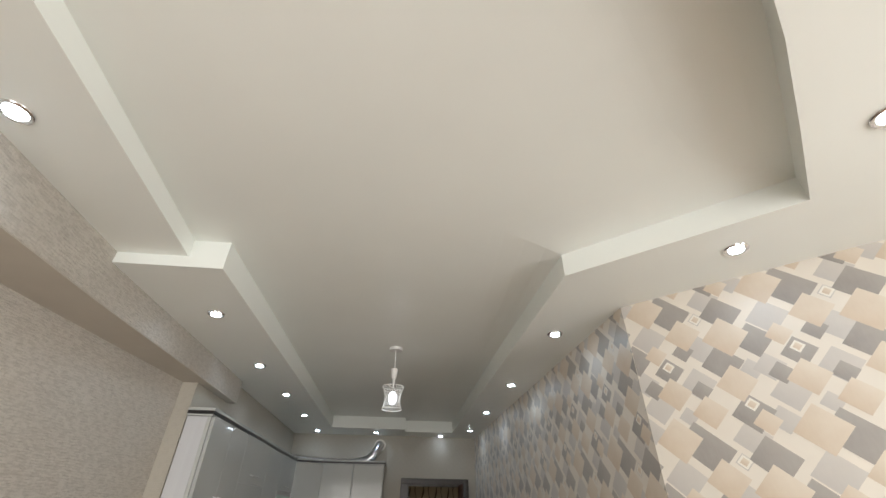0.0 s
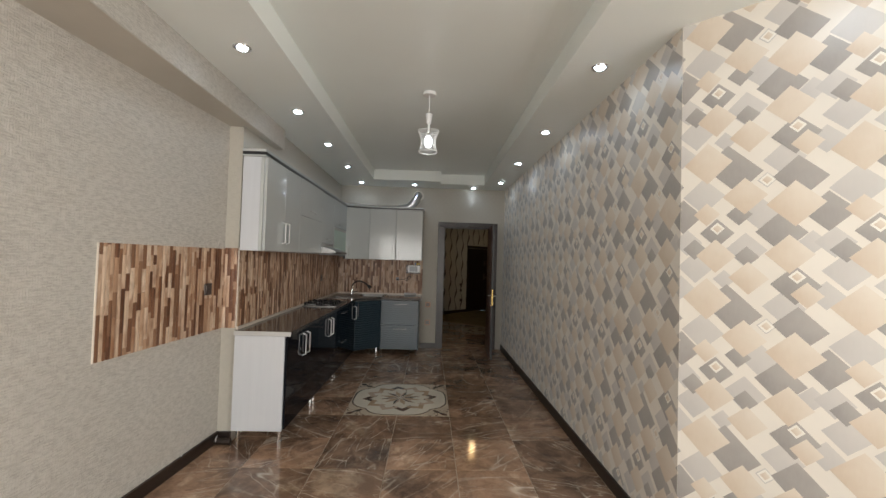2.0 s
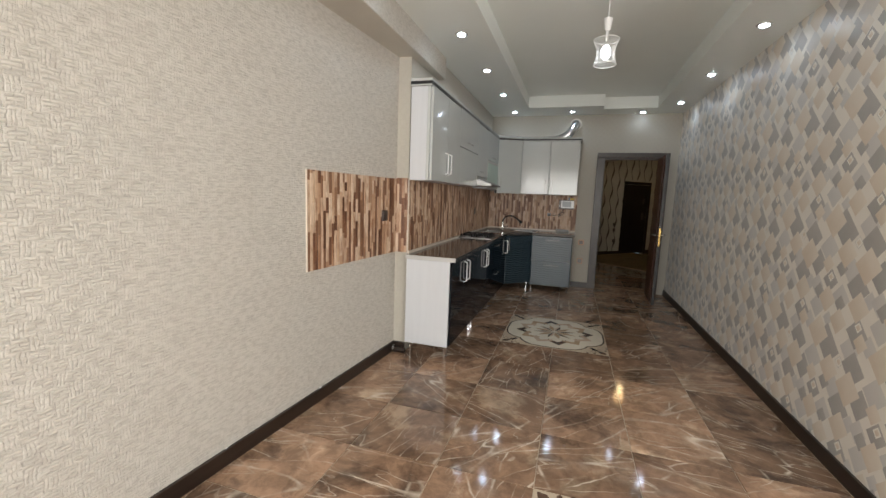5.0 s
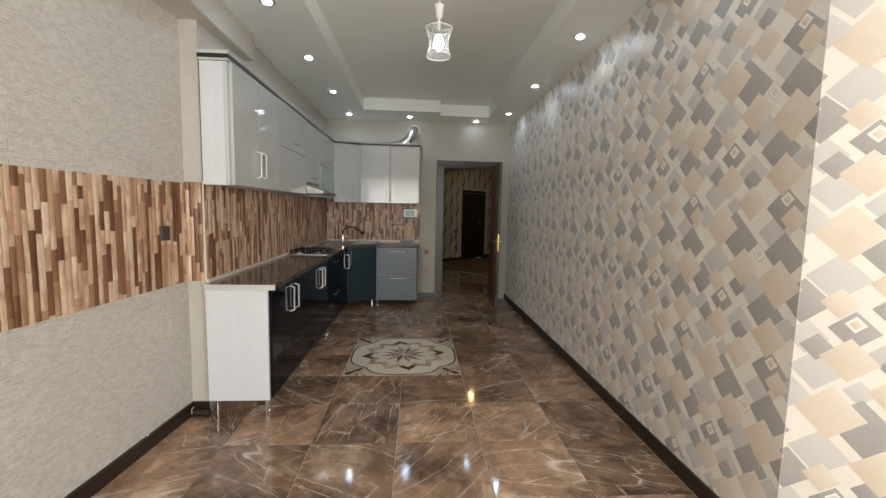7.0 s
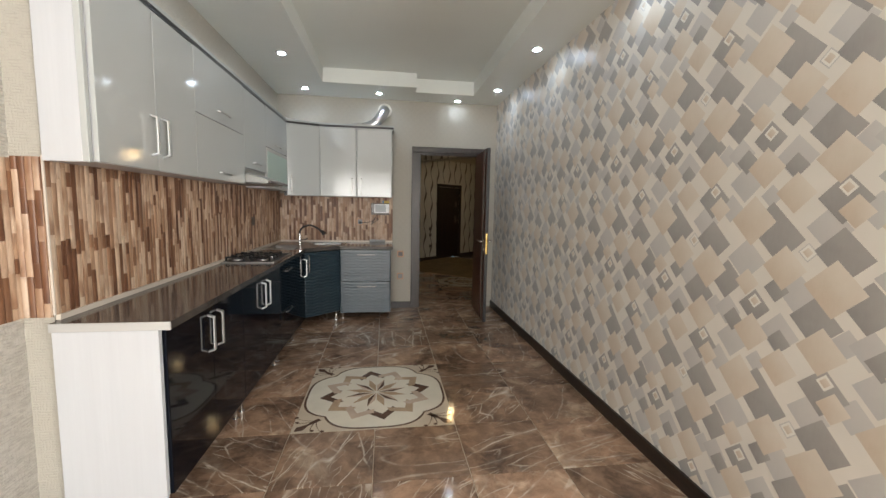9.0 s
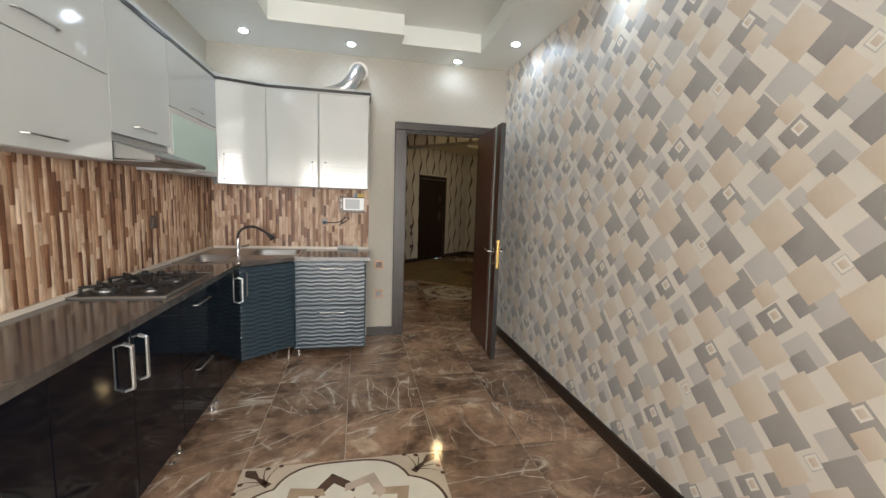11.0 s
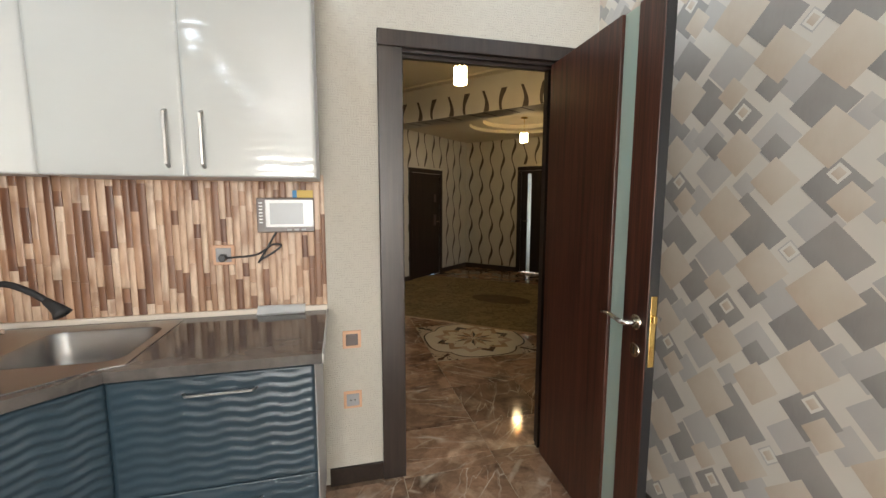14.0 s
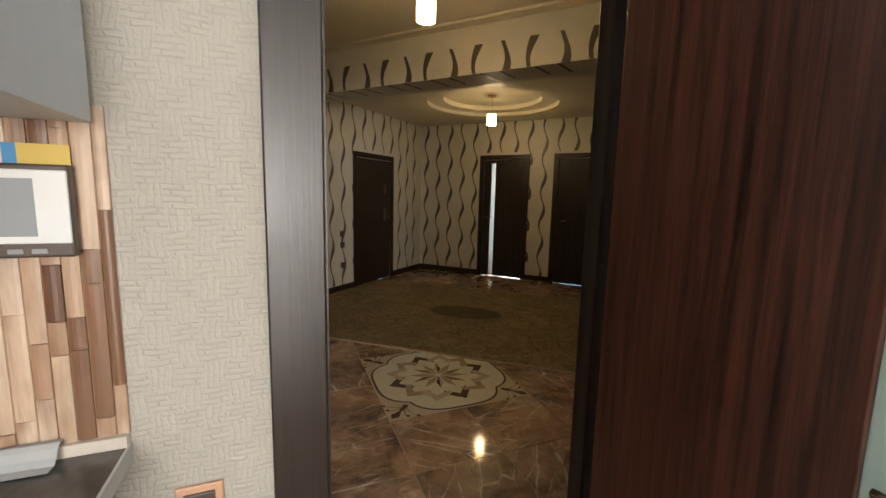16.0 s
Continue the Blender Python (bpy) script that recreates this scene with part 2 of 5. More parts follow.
M = dict(
    ceiling=painted("ceiling_paint", (0.85, 0.885, 0.85), 0.33, 0.03, 0.9, 90.0, 0.0003),
    weave=woven_paper("woven_wallpaper", (0.65, 0.615, 0.555), (0.39, 0.36, 0.315), 1.0, 0.005, 0.8, 0.45),
    weave_light=woven_paper("cream_woven_wallpaper", (0.50, 0.47, 0.405), (0.445, 0.415, 0.355), 0.85, 0.0016, 0.7),
    weave_plain=painted("beige_paper", (0.52, 0.485, 0.42), 0.62, 0.06, 3.0, 120.0, 0.0008),
    paper=painted("cream_wallpaper", (0.745, 0.70, 0.625), 0.38, 0.04, 4.0, 200.0, 0.0006, sheen=True),
    paper_grey=fading_print("light_grey_print", (0.49, 0.47, 0.45), (0.63, 0.60, 0.555), 0.1),
    paper_dark=fading_print("dark_grey_print", (0.25, 0.234, 0.222), (0.46, 0.432, 0.40), 0.2),
    paper_gold=fading_print("gold_print", (0.56, 0.445, 0.33), (0.73, 0.665, 0.57), 0.0),
    paper_white=painted("pearl_print", (0.80, 0.77, 0.70), 0.35, 0.03, 9.0, 160.0, 0.0005),
    plain_wall=painted("plain_plaster", (0.66, 0.62, 0.55), 0.7, 0.05),
    hall_paper=painted("hall_wallpaper", (0.60, 0.57, 0.50), 0.5, 0.06, 3.0, 150.0, 0.0006),
    hall_ribbon=painted("hall_ribbon_print", (0.085, 0.064, 0.048), 0.4, 0.25, 6.0, 120.0, 0.0006),
    hall_ceiling=painted("hall_ceiling_paint", (0.66, 0.60, 0.47), 0.5, 0.04),
    tile=marble("brown_marble", (0.070, 0.042, 0.029), (0.30, 0.185, 0.120), (0.52, 0.375, 0.26), (0.80, 0.69, 0.56)),
    grout=painted("grout", (0.50, 0.40, 0.30), 0.8, 0.1),
    m_cream=painted("cream_stone", (0.70, 0.64, 0.53), 0.08, 0.06, 6.0, 40.0, 0.0),
    m_sand=painted("sand_stone", (0.56, 0.46, 0.35), 0.08, 0.08, 6.0, 40.0, 0.0),
    m_tan=painted("tan_stone", (0.42, 0.30, 0.20), 0.08, 0.15, 8.0, 40.0, 0.0),
    m_rose=painted("rose_stone", (0.52, 0.40, 0.31), 0.08, 0.12, 8.0, 40.0, 0.0),
    m_dark=painted("umber_stone", (0.11, 0.065, 0.045), 0.08, 0.2, 8.0, 40.0, 0.0),
    white=painted("white_lacquer", (0.50, 0.515, 0.50), 0.08, 0.02, 2.0, 80.0, 0.0),
    white_side=wood("white_woodgrain_laminate", (0.57, 0.58, 0.60), (0.61, 0.62, 0.64), 2, 0.4),
    navy=painted("navy_lacquer", (0.004, 0.005, 0.009), 0.06, 0.2, 2.0, 80.0, 0.0),
    petrol=painted("petrol_lacquer", (0.026, 0.047, 0.063), 0.29, 0.12, 2.0, 80.0, 0.0),
    black=painted("black_plastic", (0.015, 0.015, 0.016), 0.4, 0.2),
    rubber=painted("black_rubber", (0.022, 0.020, 0.020), 0.6, 0.2),
    counter=marble("brown_worktop", (0.042, 0.037, 0.034), (0.072, 0.064, 0.058), (0.105, 0.093, 0.084), (0.10, 0.088, 0.08), 0.08),
    edge=painted("grey_edge_strip", (0.50, 0.49, 0.47), 0.35, 0.05),
    trim=painted("pale_trim", (0.70, 0.62, 0.53), 0.3, 0.06),
    steel=painted("brushed_steel", (0.38, 0.37, 0.355), 0.32, 0.06, 5.0, 120.0, 0.0003, 1.0),
    hood_steel=painted("hood_steel", (0.30, 0.295, 0.285), 0.3, 0.08, 5.0, 120.0, 0.0003, 1.0),
    chrome=painted("chrome", (0.82, 0.82, 0.83), 0.08, 0.02, 5.0, 60.0, 0.0, 1.0),
    grip=painted("satin_chrome", (0.88, 0.88, 0.88), 0.42, 0.03, 5.0, 60.0, 0.0, 1.0),
    foil=painted("aluminium_foil", (0.70, 0.70, 0.71), 0.28, 0.08, 12.0, 60.0, 0.0006, 1.0),
    brass=painted("brass", (0.78, 0.56, 0.20), 0.2, 0.06, 9.0, 60.0, 0.0002, 1.0),
    nickel=painted("satin_nickel", (0.66, 0.60, 0.50), 0.22, 0.05, 9.0, 60.0, 0.0002, 1.0),
    mahogany=wood("dark_mahogany", (0.015, 0.0052, 0.0036), (0.155, 0.05, 0.03), 2, 0.33, 1.5),
    hall_door=wood("black_brown_door", (0.004, 0.0022, 0.0018), (0.035, 0.018, 0.012), 2, 0.4),
    frame_wood=wood("wenge_frame", (0.013, 0.008, 0.006), (0.048, 0.031, 0.024), 2, 0.32),
    skirting=wood("dark_skirting", (0.010, 0.006, 0.0045), (0.036, 0.021, 0.014), 1, 0.35),
    glass=frosted("frosted_green_glass", (0.56, 0.70, 0.62), 0.3, 0.08),
    pane=frosted("white_frosted_glass", (0.75, 0.82, 0.84), 0.5),
    strip=strip_wood("wood_strip"),
    strip_far=strip_wood("wood_strip_joined", False),
    panel=painted("backsplash_base", (0.36, 0.21, 0.13), 0.4, 0.1),
    orange=painted("orange_frame", (0.62, 0.36, 0.22), 0.4, 0.04),
    grey_plastic=painted("grey_plastic", (0.30, 0.30, 0.30), 0.4, 0.05),
    dark_plastic=painted("brown_plastic", (0.09, 0.065, 0.055), 0.35, 0.1),
    white_plastic=painted("white_plastic", (0.80, 0.80, 0.79), 0.3, 0.03),
    screen=painted("grey_screen", (0.30, 0.32, 0.33), 0.3, 0.05, 3.0, 60.0, 0.0),
    yellow=painted("yellow_label", (0.70, 0.50, 0.10), 0.5, 0.05),
    blue=painted("blue_label", (0.06, 0.28, 0.55), 0.5, 0.05),
    rug=None,
    rug_oval=painted("brown_carpet_pile", (0.10, 0.07, 0.03), 0.9, 0.3, 9.0, 250.0, 0.002),
    led=glowing("lit_led", (0.72, 0.86, 1.0), 40.0),
    bulb=glowing("lit_bulb", (0.90, 0.95, 1.0), 6.0),
    warm=glowing("warm_shade", (1.0, 0.72, 0.36), 9.0),
)


def rug_material():
    n = Nodes("gold_carpet")
    v = n.t.nodes.new("ShaderNodeTexVoronoi")
    v.inputs["Scale"].default_value = 11.0
    n.link(n.vmath('ADD', n.pos, n.comb(n.noise(5.0, 3), n.noise(4.0, 3), 0.0)), v.inputs["Vector"])
    c = n.ramp(v.outputs["Distance"], (0.15, (0.11, 0.085, 0.035)), (0.45, (0.22, 0.165, 0.075)), (0.8, (0.30, 0.235, 0.12)))
    c = n.mix(n.math('MULTIPLY', n.noise(2.0, 3), 0.5), c, (0.12, 0.08, 0.04))
    n.bump(n.noise(250.0, 3), 0.002, 0.6)
    return n.done(c, 0.9)


M["rug"] = rug_material()
M["navy"].node_tree.nodes["Principled BSDF"].inputs["IOR"].default_value = 1.33


# ---- builders ----
def link_mesh(name, bm, material, smooth=False):
    bmesh.ops.recalc_face_normals(bm, faces=bm.faces[:])
    me = bpy.data.meshes.new(name)
    bm.to_mesh(me)
    bm.free()
    me.materials.append(material)
    if smooth:
        me.polygons.foreach_set("use_smooth", [True] * len(me.polygons))
    return new(name, me)


def part(name, bm, material, parent, label="", smooth=False):
    ob = link_mesh(name, bm, material, smooth)
    ob.parent = parent
    return tagged(ob, label)


def thing(name, at, label, category, group="", kind="", rz=0.0):
    ob = new(name)
    ob.empty_display_size = 0.1
    ob.matrix_basis = pose(*at, 0, 0, rz)
    return tagged(ob, label, category, group, kind)


def setting(name, bm, material, label, category):
    return tagged(link_mesh(name, bm, material), label, category, "", "structure")


def box(*spans, bevel=0.0, bm=None):
    """A box from x0, x1, y0, y1, z0, z1, with rounded edges, in a bmesh of its own or added to bm."""
    x0, x1, y0, y1, z0, z1 = spans
    own = bmesh.new()
    bmesh.ops.create_cube(own, size=1.0, matrix=Matrix.LocRotScale(((x0 + x1) / 2, (y0 + y1) / 2, (z0 + z1) / 2), None, (abs(x1 - x0), abs(y1 - y0), abs(z1 - z0))))
    if bevel:
        bmesh.ops.bevel(own, geom=own.edges[:], offset=bevel, segments=2, affect='EDGES', profile=0.5)
    return merged(own, bm)


def merged(own, bm):
    if bm is None:
        return own
    me = bpy.data.meshes.new("join")
    own.to_mesh(me)
    own.free()
    bm.from_mesh(me)
    bpy.data.meshes.remove(me)
    return bm


def cyl(at, r, h, axis='z', seg=24, r2=None, bm=None, bevel=0.0):
    """A cylinder or cone from its base centre along an axis."""
    own = bmesh.new()
    turn = {'z': Matrix(), 'x': Matrix.Rotation(radians(90), 4, 'Y'), 'y': Matrix.Rotation(radians(-90), 4, 'X')}[axis]
    m = Matrix.Translation(at) @ turn @ Matrix.Translation((0, 0, h / 2))
    bmesh.ops.create_cone(own, cap_ends=True, segments=seg, radius1=r, radius2=r if r2 is None else r2, depth=h, matrix=m)
    if bevel:
        rims = [e for e in own.edges if any(len(f.verts) > 4 for f in e.link_faces)]
        bmesh.ops.bevel(own, geom=rims, offset=bevel, segments=2, affect='EDGES', profile=0.5)
    return merged(own, bm)


def prism(pts, z0, z1, holes=(), bm=None):
    """A flat plate of any outline, with holes through it."""
    bm = bm or bmesh.new()
    edges, rings = [], []
    for loop in (pts, *holes):
        vs = [bm.verts.new((x, y, z0)) for x, y in loop]
        rings.append(vs)
        edges += [bm.edges.new((a, b)) for a, b in zip(vs, vs[1:] + vs[:1])]
    if holes:
        made = bmesh.ops.triangle_fill(bm, edges=edges, use_beauty=True, normal=(0, 0, 1))["geom"]
        low = [f for f in made if isinstance(f, bmesh.types.BMFace)]
    else:
        low = [bm.faces.new(rings[0])]
    up = {v: bm.verts.new((v.co.x, v.co.y, z1)) for r in rings for v in r}
    for f in low:
        bm.faces.new([up[v] for v in f.verts])
    for r in rings:
        for a, b in zip(r, r[1:] + r[:1]):
            bm.faces.new((a, b, up[b], up[a]))
    return bm


def rail(pts, d0, d1, z0, z1, bm=None):
    """A strip of rectangular section that follows a line of points on plan, mitred; d0 and d1 lie to the line's right."""
    bm = bm or bmesh.new()
    p = [Vector(q) for q in pts]
    rings = []
    for i, q in enumerate(p):
        dirs = []
        if i > 0:
            dirs.append((q - p[i - 1]).normalized())
        if i < len(p) - 1:
            dirs.append((p[i + 1] - q).normalized())
        nrm = [Vector((d.y, -d.x)) for d in dirs]
        mit = sum(nrm, Vector((0, 0))).normalized()
        k = 1 / max(0.3, mit.dot(nrm[0]))
        a, b = q + mit * d0 * k, q + mit * d1 * k
        rings.append([bm.verts.new((*c, z)) for c, z in ((a, z0), (b, z0), (b, z1), (a, z1))])
    for r, s in zip(rings, rings[1:]):
        for i in range(4):
            j = (i + 1) % 4
            bm.faces.new((r[i], r[j], s[j], s[i]))
    bm.faces.new(rings[0]), bm.faces.new(rings[-1])
    return bm


def tube(pts, radius, seg=12, ribs=0.0, step=0.02, bm=None):
    """A round tube along a smooth curve through the points; ribs gives it corrugations."""
    bm = bm or bmesh.new()
    p = [Vector(q) for q in pts]
    p = [p[0] * 2 - p[1]] + p + [p[-1] * 2 - p[-2]]
    line = []
    for a, b, c, d in zip(p, p[1:], p[2:], p[3:]):
        n = max(2, int((c - b).length / step))
        for i in range(n):
            t = i / n
            line.append(0.5 * (2 * b + (c - a) * t + (2 * a - 5 * b + 4 * c - d) * t * t + (3 * b - a - 3 * c + d) * t ** 3))
    line.append(p[-2])
    rings, side = [], None
    for i, q in enumerate(line):
        d = (line[min(i + 1, len(line) - 1)] - line[max(i - 1, 0)]).normalized()
        if side is None:
            side = d.orthogonal().normalized()
        side = (side - d * side.dot(d)).normalized()
        up = d.cross(side)
        r = (radius(i / (len(line) - 1)) if callable(radius) else radius) + (ribs if i % 2 else 0)
        rings.append([bm.verts.new(q + (side * math.cos(k) + up * math.sin(k)) * r) for k in (2 * math.pi * j / seg for j in range(seg))])
    for r, s in zip(rings, rings[1:]):
        for i in range(seg):
            bm.faces.new((r[i], r[(i + 1) % seg], s[(i + 1) % seg], s[i]))
    bm.faces.new(rings[0][::-1]), bm.faces.new(rings[-1])
    return bm


def rippled(w, h, amp=0.0028, pitch=0.034, thick=0.018, seed=0.0):
    """A door front in the x-z plane facing -y, its face milled in wavy grooves."""
    bm = bmesh.new()
    nx, nz = max(8, int(w / 0.012)), max(8, int(h / 0.0045))
    grid = []
    for j in range(nz + 1):
        z = h * j / nz
        row = []
        for i in range(nx + 1):
            x = w * i / nx
            bend = 0.0055 * math.sin(2 * math.pi * (x + seed) / 0.125 + 0.5 * math.sin(z * 7)) + 0.0012 * math.sin(2 * math.pi * (x + seed) / 0.052 + z * 13)
            edge = min(x, w - x, z, h - z)
            y = -thick + amp * (1 - min(1, edge / 0.006)) - amp * math.sin(2 * math.pi * (z + bend) / pitch) * min(1, edge / 0.006)
            row.append(bm.verts.new((x, y, z)))
        grid.append(row)
    for a, b in zip(grid, grid[1:]):
        for i in range(nx):
            bm.faces.new((a[i], a[i + 1], b[i + 1], b[i]))
    rim = [*grid[0], *[r[-1] for r in grid[1:]], *reversed(grid[-1][:-1]), *[r[0] for r in reversed(grid[1:-1])]]
    back = [bm.verts.new((v.co.x, 0, v.co.z)) for v in rim]
    for i in range(len(rim)):
        j = (i + 1) % len(rim)
        bm.faces.new((rim[i], back[i], back[j], rim[j]))
    bm.faces.new(back)
    return bm


def bow_handle(length, upright=True, out=0.034, w=0.013):
    """A flat chrome bow handle centred at the origin, standing out towards -y."""
    bm = bmesh.new()
    path = [(-length / 2, 0), (-length / 2 + 0.012, -out), (length / 2 - 0.012, -out), (length / 2, 0)]
    prev = None
    for k, (s, y) in enumerate(path):
        y2 = y + (0.008 if k in (1, 2) else 0.0)
        s2 = s + (0.009 if k == 0 else -0.009 if k == 3 else 0.006 if k == 1 else -0.006)
        pts = []
        for ss, yy in ((s, y), (s2, y2)):
            for q in (-w / 2, w / 2):
                pts.append(bm.verts.new((q, yy, ss) if upright else (ss, yy, q)))
        ring = [pts[0], pts[1], pts[3], pts[2]]
        if prev:
            for i in range(4):
                bm.faces.new((prev[i], prev[(i + 1) % 4], ring[(i + 1) % 4], ring[i]))
        else:
            bm.faces.new(ring)
        prev = ring
    bm.faces.new(prev)
    bmesh.ops.bevel(bm, geom=bm.edges[:], offset=0.0015, segments=1, affect='EDGES')
    return bm


# ---- the kitchen's shell ----
H, TRAY, MID = 2.715, 2.872, 2.775     # the ceiling's rim, its raised tray, the middle band
RX, LX = 2.0, -0.79                    # the papered wall and the wall behind the cabinets
BEND = (2.0, -4.93)                    # where the papered wall turns outwards by 45 degrees
BACK = -10.6
NICHE = ((-0.90, -3.62), (-1.46, BACK))

far = box(-1.2, 0.965, 0.0, 0.10, 0, 3.0)
box(1.815, 2.15, 0.0, 0.10, 0, 3.0, bm=far)
box(0.965, 1.815, 0.0, 0.10, 2.075, 3.0, bm=far)
wall_far = setting("wall_north", far, M["weave_light"], "end wall with cream woven-texture wallpaper and a doorway", "wall")
wall_right = setting("wall_east", box(RX, RX + 0.15, BEND[1], 0.0, 0, 3.0), M["paper"], "side wall papered with overlapping grey and gold squares", "wall")
wall_bay = setting("wall_bay", prism([BEND, (3.75, -6.68), (3.9, -6.6), (2.15, -4.85)], 0, 3.0), M["paper"], "slanting wall papered with overlapping grey and gold squares", "wall")
ew = box(3.75, 3.9, BACK, -9.2, 0, 3.0)
box(3.75, 3.9, -7.4, -6.68, 0, 3.0, bm=ew)
box(3.75, 3.9, -9.2, -7.4, 0, 0.5, bm=ew)
box(3.75, 3.9, -9.2, -7.4, 2.45, 3.0, bm=ew)
setting("wall_east_2", ew, M["plain_wall"], "plain beige plastered side wall round the added window", "wall")
setting("wall_west", box(LX - 0.5, LX, -3.62, 0.0, 0, 3.0), M["weave_light"], "wall behind the cabinets with beige woven wallpaper", "wall")
setting("wall_west_2", prism([NICHE[0], NICHE[1], (-1.6, BACK), (-1.6, -3.62)], 0, 2.525), M["weave"], "recessed side wall with beige woven-texture wallpaper", "wall")
setting("beam", prism([(-0.712, -2.93), (-0.705, -5.1), (-0.63, -7.2), (-0.63, BACK), (-1.6, BACK), (-1.6, -2.93)], 2.525, 2.79), M["weave"], "boxed ceiling beam covered in beige woven wallpaper", "beam")
bw = box(-1.6, -1.4, BACK - 0.15, BACK, 0, 3.0)
box(1.4, 3.9, BACK - 0.15, BACK, 0, 3.0, bm=bw)
box(-1.4, 1.4, BACK - 0.15, BACK, 0, 0.3, bm=bw)
box(-1.4, 1.4, BACK - 0.15, BACK, 2.4, 3.0, bm=bw)
setting("wall_south", bw, M["plain_wall"], "plain beige plastered wall round a wide window", "wall")
win = thing("window_1", (0.0, BACK - 0.08, 0.3), "wide white-framed window letting in daylight", "window", kind="structure")
for x0, x1, z0, z1 in ((-1.4, -1.32, 0, 2.1), (1.32, 1.4, 0, 2.1), (-0.04, 0.04, 0.08, 2.02), (-1.32, 1.32, 0, 0.08), (-1.32, 1.32, 2.02, 2.1)):
    part("window_frame", box(x0, x1, -0.03, 0.03, z0, z1, bevel=0.004), M["white_plastic"], win)

# assumed window, never in view, added round the side fill lamp
side = thing("fill_window", (3.83, -8.3, 0.5), "added white-framed side window, out of view, holding the fill light", "window", kind="structure", rz=90)
for x0, x1, z0, z1 in ((-0.9, -0.83, 0, 1.95), (0.83, 0.9, 0, 1.95), (-0.035, 0.035, 0.07, 1.88), (-0.83, 0.83, 0, 0.07), (-0.83, 0.83, 1.88, 1.95)):
    part("window_frame", box(x0, x1, -0.03, 0.03, z0, z1, bevel=0.004), M["white_plastic"], side)

# ceiling: a low rim round a raised tray of stepped outline
outline = [(-1.6, BACK), (3.9, BACK), (3.9, -6.6), (2.1, -4.87), (2.1, 0.0), (-1.3, 0.0), (-1.6, -3.0)]
tray = [(-0.71, -5.1), (-0.18, -5.1), (-0.155, -0.62), (0.885, -0.62), (0.885, -0.42), (1.59, -0.42), (1.545, -5.25), (2.26, -5.94), (1.935, -6.25), (1.66, -6.505), (1.42, -6.70), (1.25, -6.90), (1.2, -7.1), (1.2, -8.4), (-0.71, -8.4)]
cb = prism(outline, H, 3.05, [tray])
prism([(-0.9, -8.6), (2.5, -8.6), (2.5, -0.2), (-0.9, -0.2)], TRAY, 3.0, bm=cb)
prism([(-0.71, -5.1), (-0.365, -5.1), (-0.2, -6.95), (-0.2, -8.4), (-0.71, -8.4)], MID, TRAY + 0.02, bm=cb)
# the tray's cove, drooping towards its window-side edge
outer = [(1.59, -3.2), (1.565, -5.245), (2.29, -5.95), (1.95, -6.27), (1.68, -6.53), (1.44, -6.73), (1.22, -7.1), (1.22, -8.42)]
droop = [-0.002, 0.036, 0.044, 0.044, 0.044, 0.044, 0.044, 0.044]
inner = [(1.15, -3.2), (1.10, -5.42), (1.72, -5.95), (1.55, -6.02), (1.34, -6.25), (1.08, -6.50), (0.80, -7.0), (0.80, -8.42)]
bands = [[cb.verts.new((o[0] + (i[0] - o[0]) * s, o[1] + (i[1] - o[1]) * s, TRAY + 0.001 - dz * (1 - s) ** 2)) for o, i, dz in zip(outer, inner, droop)] for s in (0, 0.25, 0.5, 0.75, 1.0)]
for p, q in zip(bands, bands[1:]):
    for k in range(len(outer) - 1):
        cb.faces.new((p[k], p[k + 1], q[k + 1], q[k]))
setting("ceiling", cb, M["ceiling"], "satin cream plasterboard ceiling with a stepped raised tray", "ceiling")

setting("beam_underside", prism([(-0.714, -2.93), (-0.707, -5.1), (-0.632, -7.2), (-0.632, BACK), (-1.6, BACK), (-1.6, -2.93)], 2.519, 2.5245), M["weave_plain"], "plain papered underside of the boxed beam", "beam")

# skirting
def skirting(pts, name="baseboard"):
    return setting(name, rail(pts, 0.0, 0.016, 0.0, 0.085), M["skirting"], "dark wood skirting board along the wall", "baseboard")


skirting([(RX, -0.002), (RX, -4.93), (3.74, -6.67)])
skirting([(-1.458, BACK + 0.02), NICHE[0], (LX, -3.62)])
skirting([(0.62, 0.0), (0.884, 0.0)])
for s, w in ((0.42, 0.018), (1.02, 0.022), (1.75, 0.014)):
    f = s / 6.98
    chip = thing("plaster_chip", (NICHE[0][0] + (NICHE[1][0] - NICHE[0][0]) * f + 0.009, NICHE[0][1] - s, 0.085), "small white plaster chip on the skirting", "chip", "plaster chips")
    bm = bmesh.new()
    bmesh.ops.create_icosphere(bm, subdivisions=2, radius=w / 2, matrix=Matrix.Diagonal((0.5, 1.0, 0.45, 1)))
    for v in bm.verts:
        v.co += noise.noise_vector(v.co * 90) * 0.003
        v.co.z += 0.004
    part("chip_body", bm, M["white_plastic"], chip)

off = thing("skirting_offcut", (-0.895, -3.664, 0.0), "dark brown rounded skirting offcut lying at the pillar's foot", "offcut")
part("core", cyl((0.0, 0.0, 0.026), 0.025, 0.125, 'x', 18, bevel=0.006), M["skirting"], off)
part("loose_wire", tube([(0.022, -0.026, 0.03), (0.026, -0.030, 0.045), (0.020, -0.018, 0.058), (0.024, 0.0, 0.064)], 0.0022, 6, step=0.006), M["white_plastic"], off, "short white wire end")

